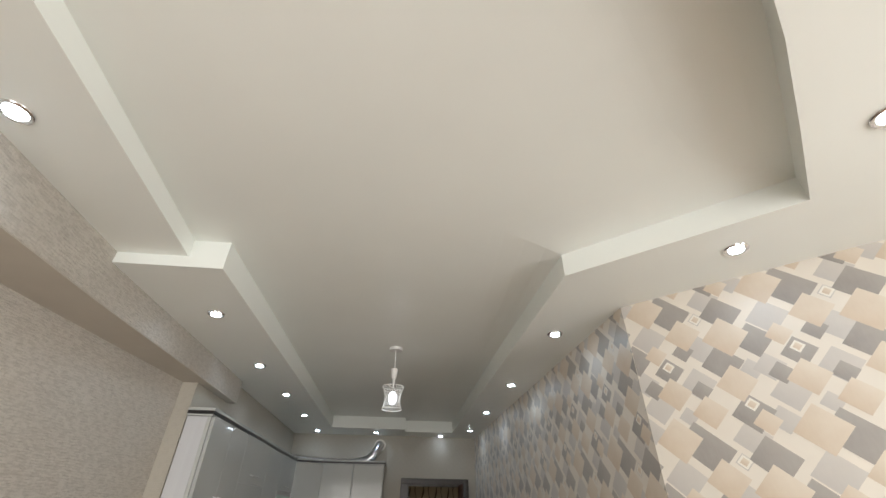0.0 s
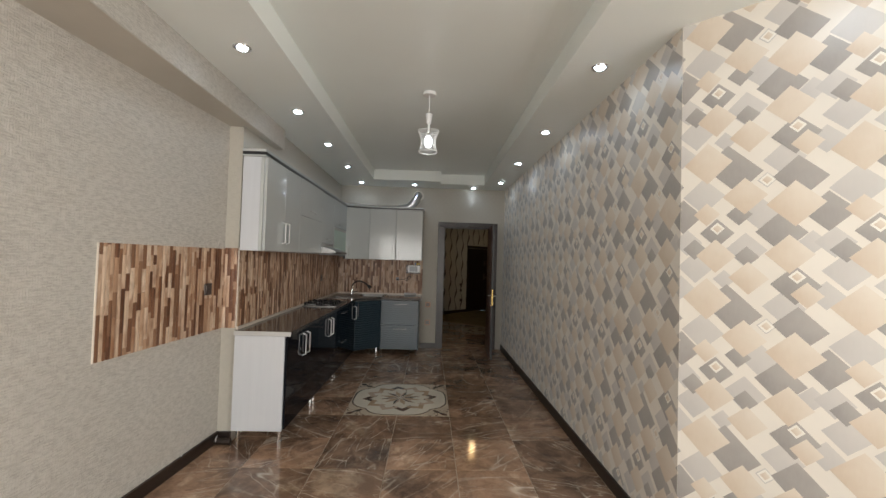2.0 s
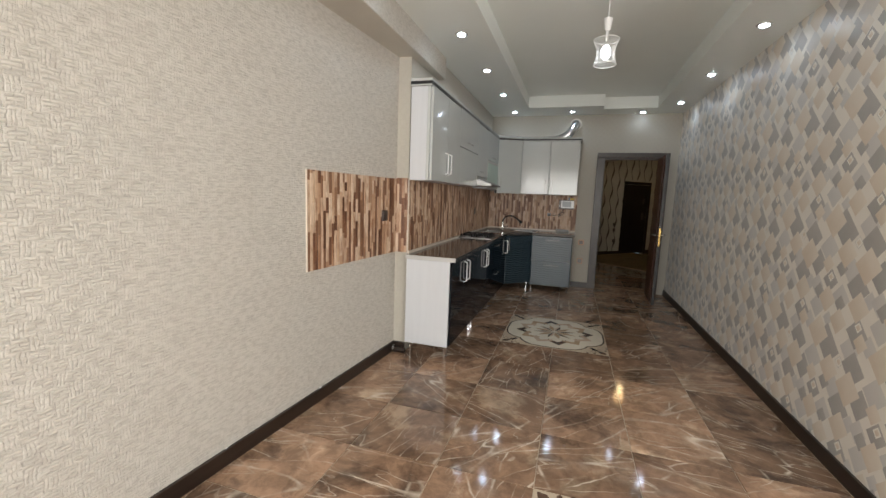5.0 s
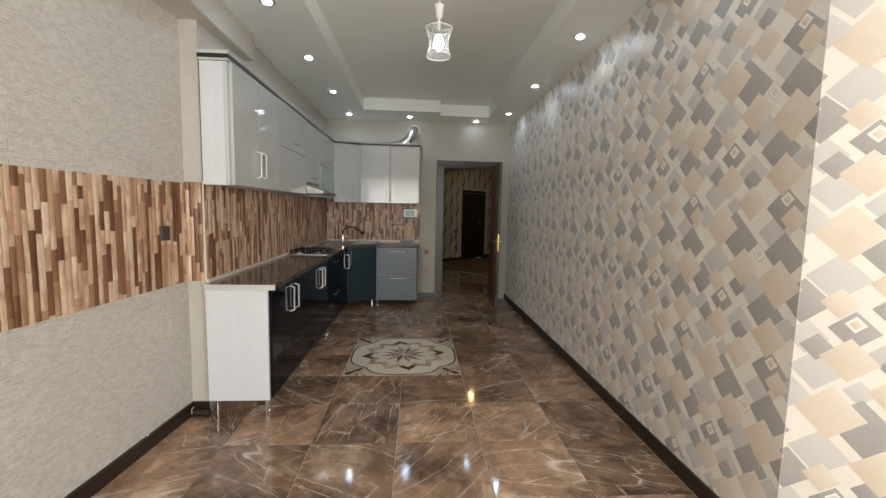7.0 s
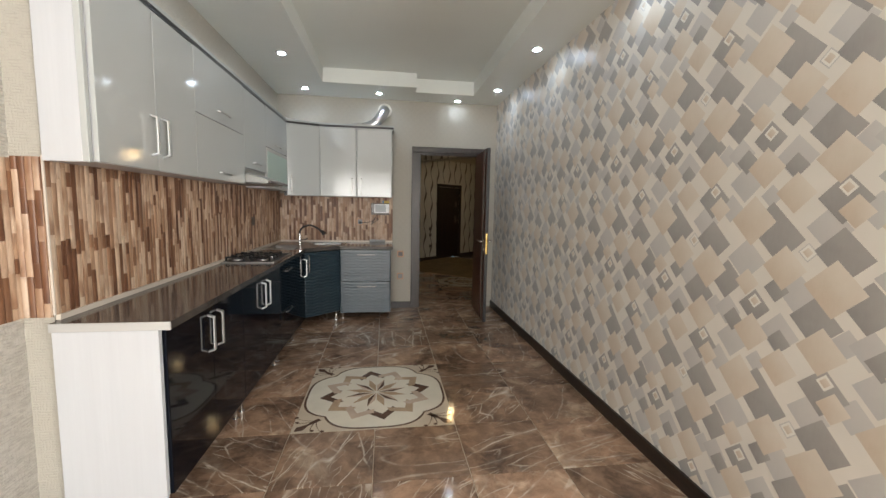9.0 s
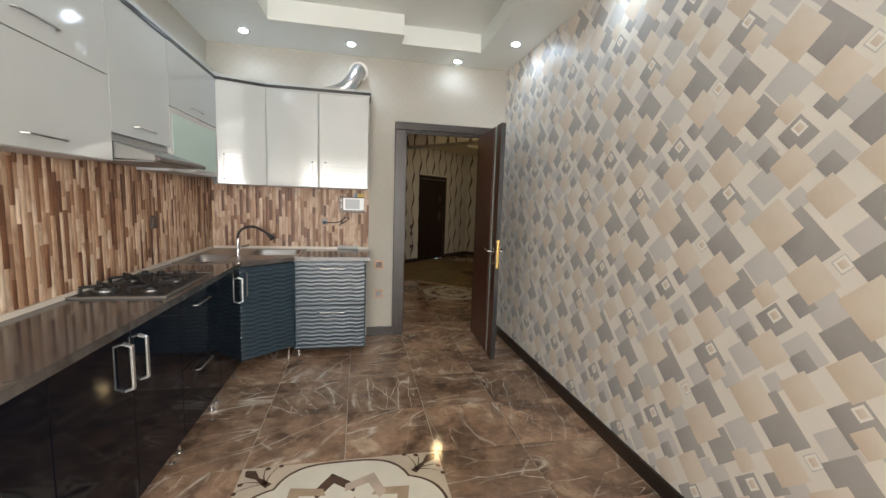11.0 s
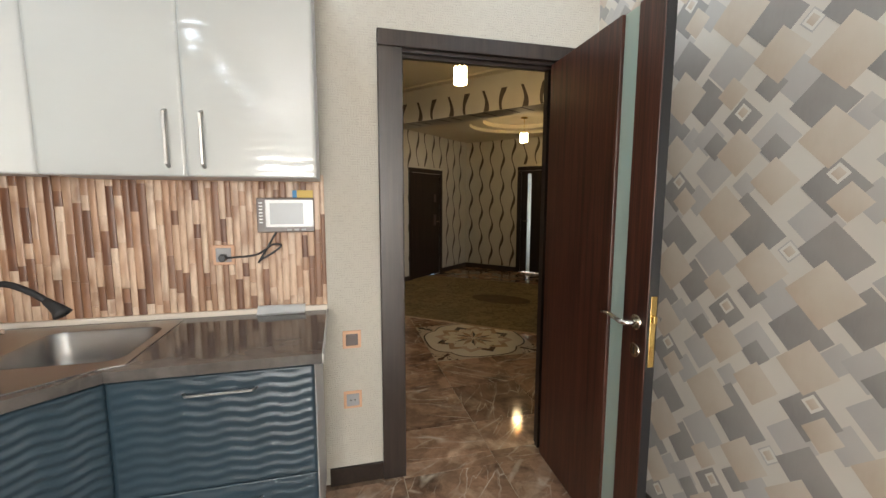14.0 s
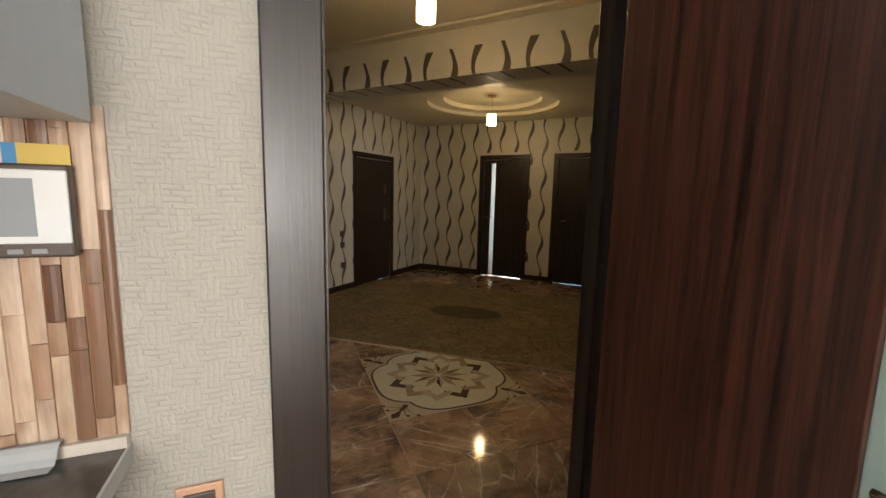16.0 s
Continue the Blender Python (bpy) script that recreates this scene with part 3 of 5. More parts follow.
# ---- printed paper on the two walls ----
PU, PV = 0.533, 0.655
GREYS = [(0.402, 1.325, 0.075), (0.099, 1.835, 0.088), (0.317, 1.743, 0.075), (0.266, 1.576, 0.08), (0.067, 1.49, 0.078),
         (0.496, 1.611, 0.05), (0.031, 1.61, 0.065), (0.005, 1.388, 0.06), (0.185, 1.437, 0.045)]
DARKS = [(0.215, 1.30, 0.095, 0.068), (0.455, 1.24, 0.070, 0.062), (0.012, 1.74, 0.06, 0.06), (0.392, 1.655, 0.066, 0.062),
         (0.241, 1.74, 0.036, 0.036), (0.27, 1.545, 0.034, 0.034), (0.064, 1.577, 0.036, 0.036), (0.44, 1.425, 0.06, 0.06), (0.155, 1.655, 0.049, 0.049)]
GOLDS = [(0.115, 1.34, 0.1), (0.262, 1.825, 0.085), (0.44, 1.779, 0.1), (0.42, 1.559, 0.085), (0.15, 1.546, 0.08), (0.277, 1.447, 0.075),
         (0.113, 1.746, 0.055), (0.478, 1.384, 0.055)]
EMBLEMS = [(0.343, 1.237), (0.157, 1.677), (0.446, 1.461)]


def clip(poly, axis, limit, keep_less):
    out = []
    for a, b in zip(poly, poly[1:] + poly[:1]):
        ia, ib = ((p[axis] <= limit) == keep_less for p in (a, b))
        if ia:
            out.append(a)
        if ia != ib:
            t = (limit - a[axis]) / (b[axis] - a[axis])
            out.append((a[0] + (b[0] - a[0]) * t, a[1] + (b[1] - a[1]) * t))
    return out


def print_squares(wall, origin, way, inward, s0, s1):
    """The paper's repeating squares, laid on the wall between s0 and s1."""
    o, d, n = Vector(origin), Vector(way).normalized(), Vector(inward).normalized()
    k = 1 / math.sqrt(2)
    sets = [("grey_print", M["paper_grey"], [(u, v, a * k, a * k) for u, v, a in GREYS] + [(u, v, 0.025, 0.025) for u, v in EMBLEMS[:1]], 0.0002),
            ("dark_print", M["paper_dark"], DARKS, 0.0005),
            ("gold_print", M["paper_gold"], [(u, v, a * k, a * k) for u, v, a in GOLDS], 0.0008),
            ("pearl_print", M["paper_white"], [(u, v, 0.021, 0.021) for u, v in EMBLEMS], 0.0011),
            ("dot_print", M["paper_gold"], [(u, v, 0.013, 0.013) for u, v in EMBLEMS], 0.0013)]
    for name, material, squares, lift in sets:
        bm = bmesh.new()
        uv = bm.loops.layers.uv.new("print")
        for q, (u, v, a, b) in enumerate(squares):
            off = lift + 0.00003 * q
            for i in range(math.floor(s0 / PU) - 1, math.ceil(s1 / PU) + 1):
                for j in range(-3, 3):
                    cs, cz = u + i * PU, v + j * PV
                    poly = [(cs + (x * a + y * b) * k, cz + (-x * a + y * b) * k) for x, y in ((-1, -1), (1, -1), (1, 1), (-1, 1))]
                    for axis, limit, less in ((0, s0, False), (0, s1, True), (1, 0.0, False), (1, H, True)):
                        poly = clip(poly, axis, limit, less) if len(poly) > 2 else []
                    if len(poly) > 2:
                        f = bm.faces.new([bm.verts.new(o + d * s + n * off + Vector((0, 0, z))) for s, z in poly])
                        for loop, (s, z) in zip(f.loops, poly):
                            loop[uv].uv = (0.5 + (s - cs) / (2.9 * a), 0.5 + (z - cz) / (2.9 * b))
        ob = part(name, bm, material, wall)
        ob["kind"] = "stuff"


print_squares(wall_right, (RX, BEND[1], 0), (0, -1, 0), (-1, 0, 0), -4.925, -0.001)
print_squares(wall_bay, (*BEND, 0), (1, -1, 0), (-1, -1, 0), 0.001, 2.45)

# ---- the floor: polished tiles on a grouted bed ----
TX, TY = 0.503, 0.496
GX, GY, HY = -0.03, -0.04, 1.37
floor = setting("floor", box(-1.7, 4.0, BACK - 0.1, 0.07, -0.12, -0.004), M["grout"], "polished brown marble floor tiles with cream veins", "floor")
hall_floor = setting("floor_2", box(-4.0, 9.0, 0.07, 9.5, -0.12, -0.004), M["grout"], "polished brown marble tiles of the hallway floor", "floor")


def tile_mesh(w, h):
    own = box(-w / 2, w / 2, -h / 2, h / 2, -0.010, 0.0)
    top = [e for e in own.edges if all(v.co.z > -0.001 for v in e.verts)]
    bmesh.ops.bevel(own, geom=top, offset=0.0012, segments=1, affect='EDGES')
    me = bpy.data.meshes.new("tile")
    own.to_mesh(me)
    own.free()
    me.materials.append(M["tile"])
    return me


TILE = tile_mesh(TX - 0.0045, TY - 0.0045)


def medallion(parent, cx, cy, w, h):
    """A square inlay: leafy corners, a cream lobed plate and a twelve-pointed star of stone."""
    def at(r, deg, lift):
        a = radians(deg)
        return Vector((cx + r * w / 2 * math.cos(a), cy + r * h / 2 * math.sin(a), lift))

    def lobed(scale, deg):
        c, s = abs(math.cos(radians(deg))), abs(math.sin(radians(deg)))
        return scale * max(((c / p) ** 3.4 + (s / q) ** 3.4) ** (-1 / 3.4) for p, q in ((1.0, 0.72), (0.72, 1.0)))

    def face(bm, pts):
        bm.faces.new([bm.verts.new(p) for p in pts])

    plate = box(cx - w / 2, cx + w / 2, cy - h / 2, cy + h / 2, -0.01, 0.0002)
    part("inlay_corner", plate, M["m_sand"], parent)
    ring = bmesh.new()
    face(ring, [at(lobed(0.985, d), d, 0.0008) for d in range(0, 360, 3)])
    part("inlay_outline", ring, M["m_dark"], parent)
    disc = bmesh.new()
    face(disc, [at(lobed(0.955, d), d, 0.0014) for d in range(0, 360, 3)])
    part("inlay_plate", disc, M["m_cream"], parent)
    for k in range(4):
        a = 45 + 90 * k
        leaf = bmesh.new()
        face(leaf, [at(r, a + q, 0.001) for r, q in ((0.99, -2.2), (1.17, -0.9), (1.29, -2.6), (1.36, -0.4), (1.36, 0.4), (1.29, 2.6), (1.17, 0.9), (0.99, 2.2))])
        for sgn in (-1, 1):
            for bow, r1, wd in ((11.5, 1.19, 1.0), (6.0, 1.24, 0.9)):
                stem = [(1.02 + (r1 - 1.02) * s, sgn * bow * s ** 1.5, wd * (1.15 - 0.6 * s)) for s in (0, 0.2, 0.4, 0.6, 0.8, 0.92, 1.0)]
                face(leaf, [at(p, a + q - g / 2, 0.001) for p, q, g in stem] + [at(p, a + q + g / 2, 0.001) for p, q, g in reversed(stem)])
                face(leaf, [at(r1 - 0.012 + 0.024 * math.cos(k2), a + sgn * (bow + 1.0) + 1.25 * math.sin(k2), 0.0011) for k2 in (2 * math.pi * i2 / 12 for i2 in range(12))])
        part("inlay_leaf", leaf, M["m_dark"], parent)
    for k in range(12):
        a = 30 * k + 8
        z = 0.0018 + 0.0004 * (k % 3)
        chevron = bmesh.new()
        face(chevron, [at(0.80, a, z), at(0.607, a + 20, z), at(0.50, a + 20, z), at(0.645, a, z)])
        face(chevron, [at(0.80, a, z), at(0.645, a, z), at(0.50, a - 20, z), at(0.607, a - 20, z)])
        part("inlay_chevron", chevron, (M["m_dark"], M["m_tan"], M["m_rose"])[k % 3], parent)
    for k in range(12):
        a = 15 + 30 * k
        for side, stone in ((-13, (M["m_dark"], M["m_tan"])[k % 2]), (13, (M["m_rose"], M["m_tan"])[k % 2])):
            petal = bmesh.new()
            face(petal, [at(0.03, a, 0.0032), at(0.24, a + side, 0.0032), at(0.45, a, 0.0032)])
            part("inlay_petal", petal, stone, parent)


def tiles(parent, x0, x1, y0, y1, gx, gy, skip, keep=lambda x, y: True):
    for i in range(math.floor((x0 - gx) / TX), math.ceil((x1 - gx) / TX)):
        for j in range(math.floor((y0 - gy) / TY), math.ceil((y1 - gy) / TY)):
            cx, cy = gx + (i + 0.5) * TX, gy + (j + 0.5) * TY
            if any(a < cx < b and c < cy < d for a, b, c, d in skip) or not keep(cx, cy):
                continue
            if cy + TY / 2 > y1 or cy - TY / 2 < y0:
                lo, hi = max(cy - TY / 2, y0), min(cy + TY / 2, y1)
                if hi - lo < 0.03:
                    continue
                me = tile_mesh(TX - 0.003, hi - lo - 0.003)
                cy = (lo + hi) / 2
            else:
                me = TILE
            ob = new("tile", me)
            ob.location = (cx, cy, 0)
            ob.parent = parent


MED_A = (GX, GX + 2 * TX, GY - 6 * TY, GY - 4 * TY)
MED_B = (GX + TX, GX + 3 * TX, GY - 12 * TY, GY - 10 * TY)
MED_C = (GX + 3 * TX, GX + 5 * TX, HY, HY + 2 * TY)
for par, (a, b, c, d) in ((floor, MED_A), (floor, MED_B), (hall_floor, MED_C)):
    medallion(par, (a + b) / 2, (c + d) / 2, b - a - 0.003, d - c - 0.003)
tiles(floor, -1.55, 3.8, BACK, 0.07, GX, GY, (MED_A, MED_B), lambda x, y: x < 2.3 or y < -4.8 and x - 2.3 < -4.8 - y)
tiles(hall_floor, -0.6, 6.6, 0.07, 8.3, GX, HY, (MED_C,), lambda x, y: y < 2.4 + x * 1.3 + 1.2)


# ---- wood-strip backsplash ----
def strips(name, at, rz, width, z0, z1, label, limit, seed):
    """A panel of upright wood-look strips in broken lengths, each a shallow rounded piece."""
    rng = random.Random(seed)
    panel = thing(name, (*at, z0), label, "backsplash", rz=rz)
    h = z1 - z0
    part("base_sheet", box(0, width, -0.004, 0.0, 0, h), M["panel"], panel)
    unit = bmesh.new()
    prof = [(-0.5, 0.0), (-0.47, -0.6), (-0.25, -0.92), (0.0, -1.0), (0.25, -0.92), (0.47, -0.6), (0.5, 0.0)]
    ends = [[unit.verts.new((x, y, z)) for x, y in prof] for z in (0.0, 1.0)]
    for i in range(len(prof) - 1):
        unit.faces.new((ends[0][i], ends[0][i + 1], ends[1][i + 1], ends[1][i]))
    unit.faces.new(ends[0][::-1]), unit.faces.new(ends[1])
    bmesh.ops.recalc_face_normals(unit, faces=unit.faces[:])
    me = bpy.data.meshes.new("strip")
    unit.to_mesh(me)
    unit.free()
    me.materials.append(M["strip"])
    rest, made, x = bmesh.new(), 0, 0.0
    while x < width - 0.004:
        w = min(rng.choice((0.024, 0.027, 0.03)), width - x)
        z = -rng.random() * 0.25
        while z < h:
            ln = rng.choice((0.06, 0.10, 0.14, 0.19, 0.25, 0.32))
            a, b = max(z, 0.0), min(z + ln, h)
            z += ln
            if b - a < 0.006:
                continue
            deep = rng.choice((0.0035, 0.005, 0.0065))
            m = Matrix.LocRotScale((x + w / 2, -0.004, a + 0.0005), None, (w - 0.0012, deep, b - a - 0.001))
            if made < limit:
                ob = new("strip", me)
                ob.matrix_basis = m
                ob.parent = panel
                made += 1
            else:
                own = bmesh.new()
                own.from_mesh(me)
                bmesh.ops.transform(own, matrix=m, verts=own.verts[:])
                merged(own, rest)
        x += w
    part("edge_trim", box(-0.006, 0.0, -0.008, 0.0, 0, h), M["trim"], panel, "pale cut edge")
    if rest.verts:
        ob = part("strip_field", rest, M["strip_far"], panel)
        ob["kind"] = "stuff"
    else:
        rest.free()
    return panel


# ---- cabinets ----
BX, UX = -0.385, -0.606                # fronts of the base and wall cabinets along the side wall
BY, UY = -0.545, -0.295                # fronts of those along the end wall


def door(parent, name, w, h, material, x, z, grip=None, ripple=False, front=0.0, label="", seed=0.0):
    """A door or drawer front with its handle; grip is (x, z, upright, length)."""
    bm = rippled(w, h, amp=ripple, seed=seed) if ripple else box(0, w, -0.018, 0, 0, h, bevel=0.002)
    d = part(name, bm, material, parent, label, smooth=False)
    if ripple:
        d.data.polygons.foreach_set("use_smooth", [len(p.vertices) == 4 for p in d.data.polygons])
    d.location = (x, front, z)
    if grip:
        gx, gz, upright, ln = grip
        slim = bool(ripple) or not upright
        broad = 0.007 if not upright else 0.011 if ripple else 0.019
        g = part("handle", bow_handle(ln, upright, 0.024 if slim else 0.034, broad), M["steel"] if slim else M["grip"], d, "chrome bow handle")
        g.location = (gx, -0.018, gz)
    return d


def leg(parent, x, y, h):
    part("leg", cyl((x, y, -h), 0.011, h - 0.006, seg=14, bm=cyl((x, y, -h), 0.018, 0.008, seg=14)), M["chrome"], parent, "chrome leg", smooth=False)


def run(name, y0, y1, z0, z1, depth, side, label, group):
    """An empty carcass on the side wall; its front faces +x, local x runs from the far end to the near one... along -y."""
    front = BX + 0.012 * (y0 + 3.645) if side == "base" else UX
    c = thing(name, (front, y0, z0), label, "cabinet", group, rz=89.31 if side == "base" else 90)
    w = y1 - y0
    part("body", box(0.0015, w - 0.0015, 0.0, depth, 0, z1 - z0, bevel=0.0015), M["white_side"], c)
    return c, w


# base cabinets along the side wall: local x points along +y, local -y out into the room
BZ0, BZ1 = 0.112, 0.845
GROUP_B, GROUP_U = "base cabinets", "wall cabinets"
for y0, y1 in ((-3.645, -2.76), (-2.76, -1.88)):
    c, w = run("base_cabinet", y0, y1, BZ0, BZ1, 0.395, "base", "glossy navy base cabinet with two doors on chrome legs", GROUP_B)
    half = w / 2
    door(c, "door", half - 0.003, BZ1 - BZ0 - 0.006, M["navy"], 0.0015, 0.003, (half - 0.055, 0.59, True, 0.20))
    door(c, "door", half - 0.003, BZ1 - BZ0 - 0.006, M["navy"], half + 0.0015, 0.003, (0.055, 0.59, True, 0.20))
    for lx in (0.05, w - 0.05):
        leg(c, lx, 0.03, 0.112), leg(c, lx, 0.36, 0.112)
c, w = run("base_cabinet", -1.88, -1.33, BZ0, BZ1, 0.395, "base", "glossy navy base cabinet with two drawers and slim handles", GROUP_B)
for z, h in ((0.003, 0.36), (0.366, 0.364)):
    door(c, "drawer", w - 0.003, h, M["navy"], 0.0015, z, (w / 2, h - 0.065, False, 0.22))
for lx in (0.04, w - 0.04):
    leg(c, lx, 0.03, 0.112), leg(c, lx, 0.36, 0.112)
c, w = run("base_cabinet", -1.33, -0.86, BZ0, BZ1, 0.395, "base", "glossy navy base cabinet with one door and chrome handle", GROUP_B)
door(c, "door", w - 0.003, BZ1 - BZ0 - 0.006, M["navy"], 0.0015, 0.003, (w - 0.045, 0.565, True, 0.20))
leg(c, 0.04, 0.03, 0.112), leg(c, w - 0.04, 0.03, 0.112)
side = thing("end_panel", (-0.77, -3.672, 0.108), "white wood-grain end panel closing the base cabinets", "panel")
part("board", box(0, 0.388, 0.0, 0.018, 0, 0.742, bevel=0.002), M["white_side"], side)
for lx in (0.05, 0.365):
    part("leg", cyl((lx, 0.012, -0.108), 0.009, 0.108, seg=12), M["chrome"], side)

# corner base unit under the sink: open above for the bowls
CX = BX + 0.034
dx, dy = 0.0 - CX, BY + 0.86
ang, diag = math.degrees(math.atan2(dy, dx)), math.hypot(dx, dy)
c = thing("corner_base_cabinet", (CX, -0.86, BZ0), "corner cabinet with rippled petrol-blue door below the sink", "cabinet", GROUP_B, rz=ang)
part("floor_panel", box(0.005, diag - 0.005, 0.0, 0.30, 0, 0.016), M["white_side"], c)
part("back_panel", box(0.005, diag - 0.005, 0.28, 0.296, 0.016, 0.5), M["white_side"], c)
door(c, "door", diag - 0.006, BZ1 - BZ0 - 0.006, M["petrol"], 0.003, 0.003, (0.05, 0.60, True, 0.20), 0.0033, seed=0.3)
leg(c, diag - 0.03, 0.03, 0.112)

c = thing("drawer_cabinet", (0.004, BY, BZ0 - 0.03), "petrol-blue cabinet with two rippled drawers on chrome legs", "cabinet", GROUP_B)
part("body", box(0.0, 0.6, 0.0, 0.52, 0, 0.762, bevel=0.0015), M["white_side"], c)
for z, h in ((0.003, 0.375), (0.383, 0.377)):
    door(c, "drawer", 0.594, h, M["petrol"], 0.003, z, (0.31, h - 0.055, False, 0.22), 0.0009, seed=z)
for lx in (0.03, 0.57):
    leg(c, lx, 0.04, 0.082), leg(c, lx, 0.46, 0.082)

# worktop with its sink cut-out, edge strip and wall trim
WT0, WT1 = 0.852, 0.886
plate = [(-0.425, -0.955), (-0.395, -0.89), (-0.01, -0.555), (0.05, -0.535), (0.05, -0.04), (-0.76, -0.04), (-0.76, -0.955)]
top = [(LX, -3.618), (-0.775, -3.618), (-0.775, -3.672), (BX + 0.050, -3.672), (CX + 0.035, -0.885), (0.012, BY - 0.033), (0.628, BY - 0.033), (0.628, -0.001), (LX, -0.001)]
wt = thing("worktop", (0, 0, 0), "dark brown stone-look worktop turning the corner", "worktop")
part("slab", prism(top, WT0, WT1, [[(-0.355 + (x + 0.355) * 0.98, -0.5 + (y + 0.5) * 0.98) for x, y in plate]]), M["counter"], wt)
part("end_strip", box(-0.775, BX + 0.052, -3.678, -3.672, WT0, WT1), M["edge"], wt, "pale grey edge strip")
part("end_strip", box(0.628, 0.633, BY - 0.033, -0.001, WT0, WT1), M["edge"], wt)
part("wall_trim", rail([(LX, -3.615), (LX, -0.001), (0.63, -0.001)], 0.0, 0.018, WT1, WT1 + 0.022), M["trim"], wt, "pale plastic wall trim")

# corner sink with two bowls
def rounded(x0, x1, y0, y1, r, n=6):
    out = []
    for cx, cy, a0 in ((x1 - r, y1 - r, 0), (x0 + r, y1 - r, 90), (x0 + r, y0 + r, 180), (x1 - r, y0 + r, 270)):
        out += [(cx + r * math.cos(radians(a0 + 90 * i / n)), cy + r * math.sin(radians(a0 + 90 * i / n))) for i in range(n + 1)]
    return out


sink = thing("sink", (0, 0, 0), "stainless steel corner sink with two bowls let into the worktop", "sink")
bowls = [(-0.73, -0.43, -0.88, -0.49), (-0.365, 0.02, -0.495, -0.13)]
part("deck", prism(plate, WT1 - 0.01, WT1 + 0.003, [rounded(*b, 0.06) for b in bowls]), M["steel"], sink)
for x0, x1, y0, y1 in bowls:
    bm = bmesh.new()
    rings = []
    for inset, z in ((0.0, WT1 + 0.0035), (0.004, WT1 - 0.004), (0.012, WT1 - 0.10), (0.03, WT1 - 0.148), (0.06, WT1 - 0.155)):
        rings.append([bm.verts.new((x, y, z)) for x, y in rounded(x0 + inset, x1 - inset, y0 + inset, y1 - inset, 0.06)])
    for r, s in zip(rings, rings[1:]):
        for i in range(len(r)):
            j = (i + 1) % len(r)
            bm.faces.new((r[i], r[j], s[j], s[i]))
    bm.faces.new(rings[-1])
    bowl = part("bowl", bm, M["steel"], sink, smooth=True)
    part("drain", cyl(((x0 + x1) / 2, (y0 + y1) / 2, WT1 - 0.154), 0.035, 0.004, seg=20), M["chrome"], bowl)

tap = thing("tap", (-0.495, -0.285, WT1 + 0.003), "chrome kitchen tap with a flexible black spout", "tap")
part("base", cyl((0, 0, 0), 0.026, 0.02, seg=20, bm=cyl((0, 0, 0.018), 0.016, 0.10, seg=20)), M["chrome"], tap)
part("lever", tube([(0.0, 0, 0.045), (0.05, -0.005, 0.05), (0.095, -0.008, 0.062)], 0.009, 10), M["chrome"], tap)
part("spout", tube([(0, 0, 0.11), (0.004, 0, 0.155), (0.05, -0.012, 0.205), (0.13, -0.03, 0.225), (0.21, -0.045, 0.195), (0.255, -0.055, 0.165)], 0.0105, 12), M["rubber"], tap, "black rubber hose", smooth=True)
part("spray_head", tube([(0.25, -0.054, 0.168), (0.285, -0.062, 0.14), (0.30, -0.066, 0.122)], lambda t: 0.012 + 0.016 * t, 14), M["rubber"], tap, smooth=True)

# gas hob
hob = thing("gas_hob", (-0.60, -1.66, WT1), "steel gas hob with four burners and black pan supports", "hob")
part("plate", box(-0.20, 0.235, -0.32, 0.32, 0.0, 0.007, bevel=0.002), M["black"], hob)
for a in ((-0.205, 0.24, -0.325, -0.31), (-0.205, 0.24, 0.31, 0.325), (0.225, 0.24, -0.31, 0.31), (-0.205, -0.19, -0.31, 0.31)):
    part("frame_bar", box(*a, 0.0, 0.010, bevel=0.002), M["steel"], hob, "steel rim")
for bx, by, r in ((-0.09, -0.17, 0.045), (0.11, -0.17, 0.033), (-0.09, 0.07, 0.033), (0.11, 0.07, 0.052)):
    b = part("burner", cyl((bx, by, 0.006), r + 0.012, 0.010, seg=24), M["steel"], hob)
    part("cap", cyl((bx, by, 0.016), r, 0.012, seg=24, bevel=0.003), M["black"], b)
    g = bmesh.new()
    for q in range(4):
        own = box(0.016, 0.104, -0.0065, 0.0065, 0.030, 0.041, bevel=0.001)
        box(0.091, 0.104, -0.0065, 0.0065, 0.006, 0.031, bm=own)
        bmesh.ops.transform(own, matrix=Matrix.Translation((bx, by, 0)) @ Matrix.Rotation(radians(90 * q + 45), 4, 'Z'), verts=own.verts[:])
        merged(own, g)
    part("pan_support", g, M["black"], hob)
for k in range(4):
    part("knob", cyl((-0.11 + 0.085 * k, 0.255, 0.007), 0.019, 0.024, seg=18, r2=0.016, bevel=0.002), M["black"], hob)

# wall cabinets along the side wall
UZ0, UZ1 = 1.522, 2.278


def wall_unit(y0, y1, z0, label):
    return run("wall_cabinet", y0, y1, z0, UZ1, 0.18, "wall", label, GROUP_U)


c, w = wall_unit(-3.62, -2.755, UZ0, "glossy white wall cabinet with two tall doors")
half = w / 2
door(c, "door", half - 0.002, UZ1 - UZ0 - 0.004, M["white"], 0.001, 0.002, (half - 0.05, 0.165, True, 0.20))
door(c, "door", half - 0.002, UZ1 - UZ0 - 0.004, M["white"], half + 0.001, 0.002, (0.05, 0.165, True, 0.20))
c, w = wall_unit(-2.755, -1.90, UZ0, "glossy white wall cabinet with two lift-up flaps")
door(c, "flap", w - 0.003, 0.382, M["white"], 0.0015, 0.002, (w / 2, 0.05, False, 0.22))
door(c, "flap", w - 0.003, 0.380, M["white"], 0.0015, 0.388, (w / 2, 0.07, False, 0.22))
c, w = wall_unit(-1.90, -1.29, 1.655, "glossy white wall cabinet with one flap above the hood")
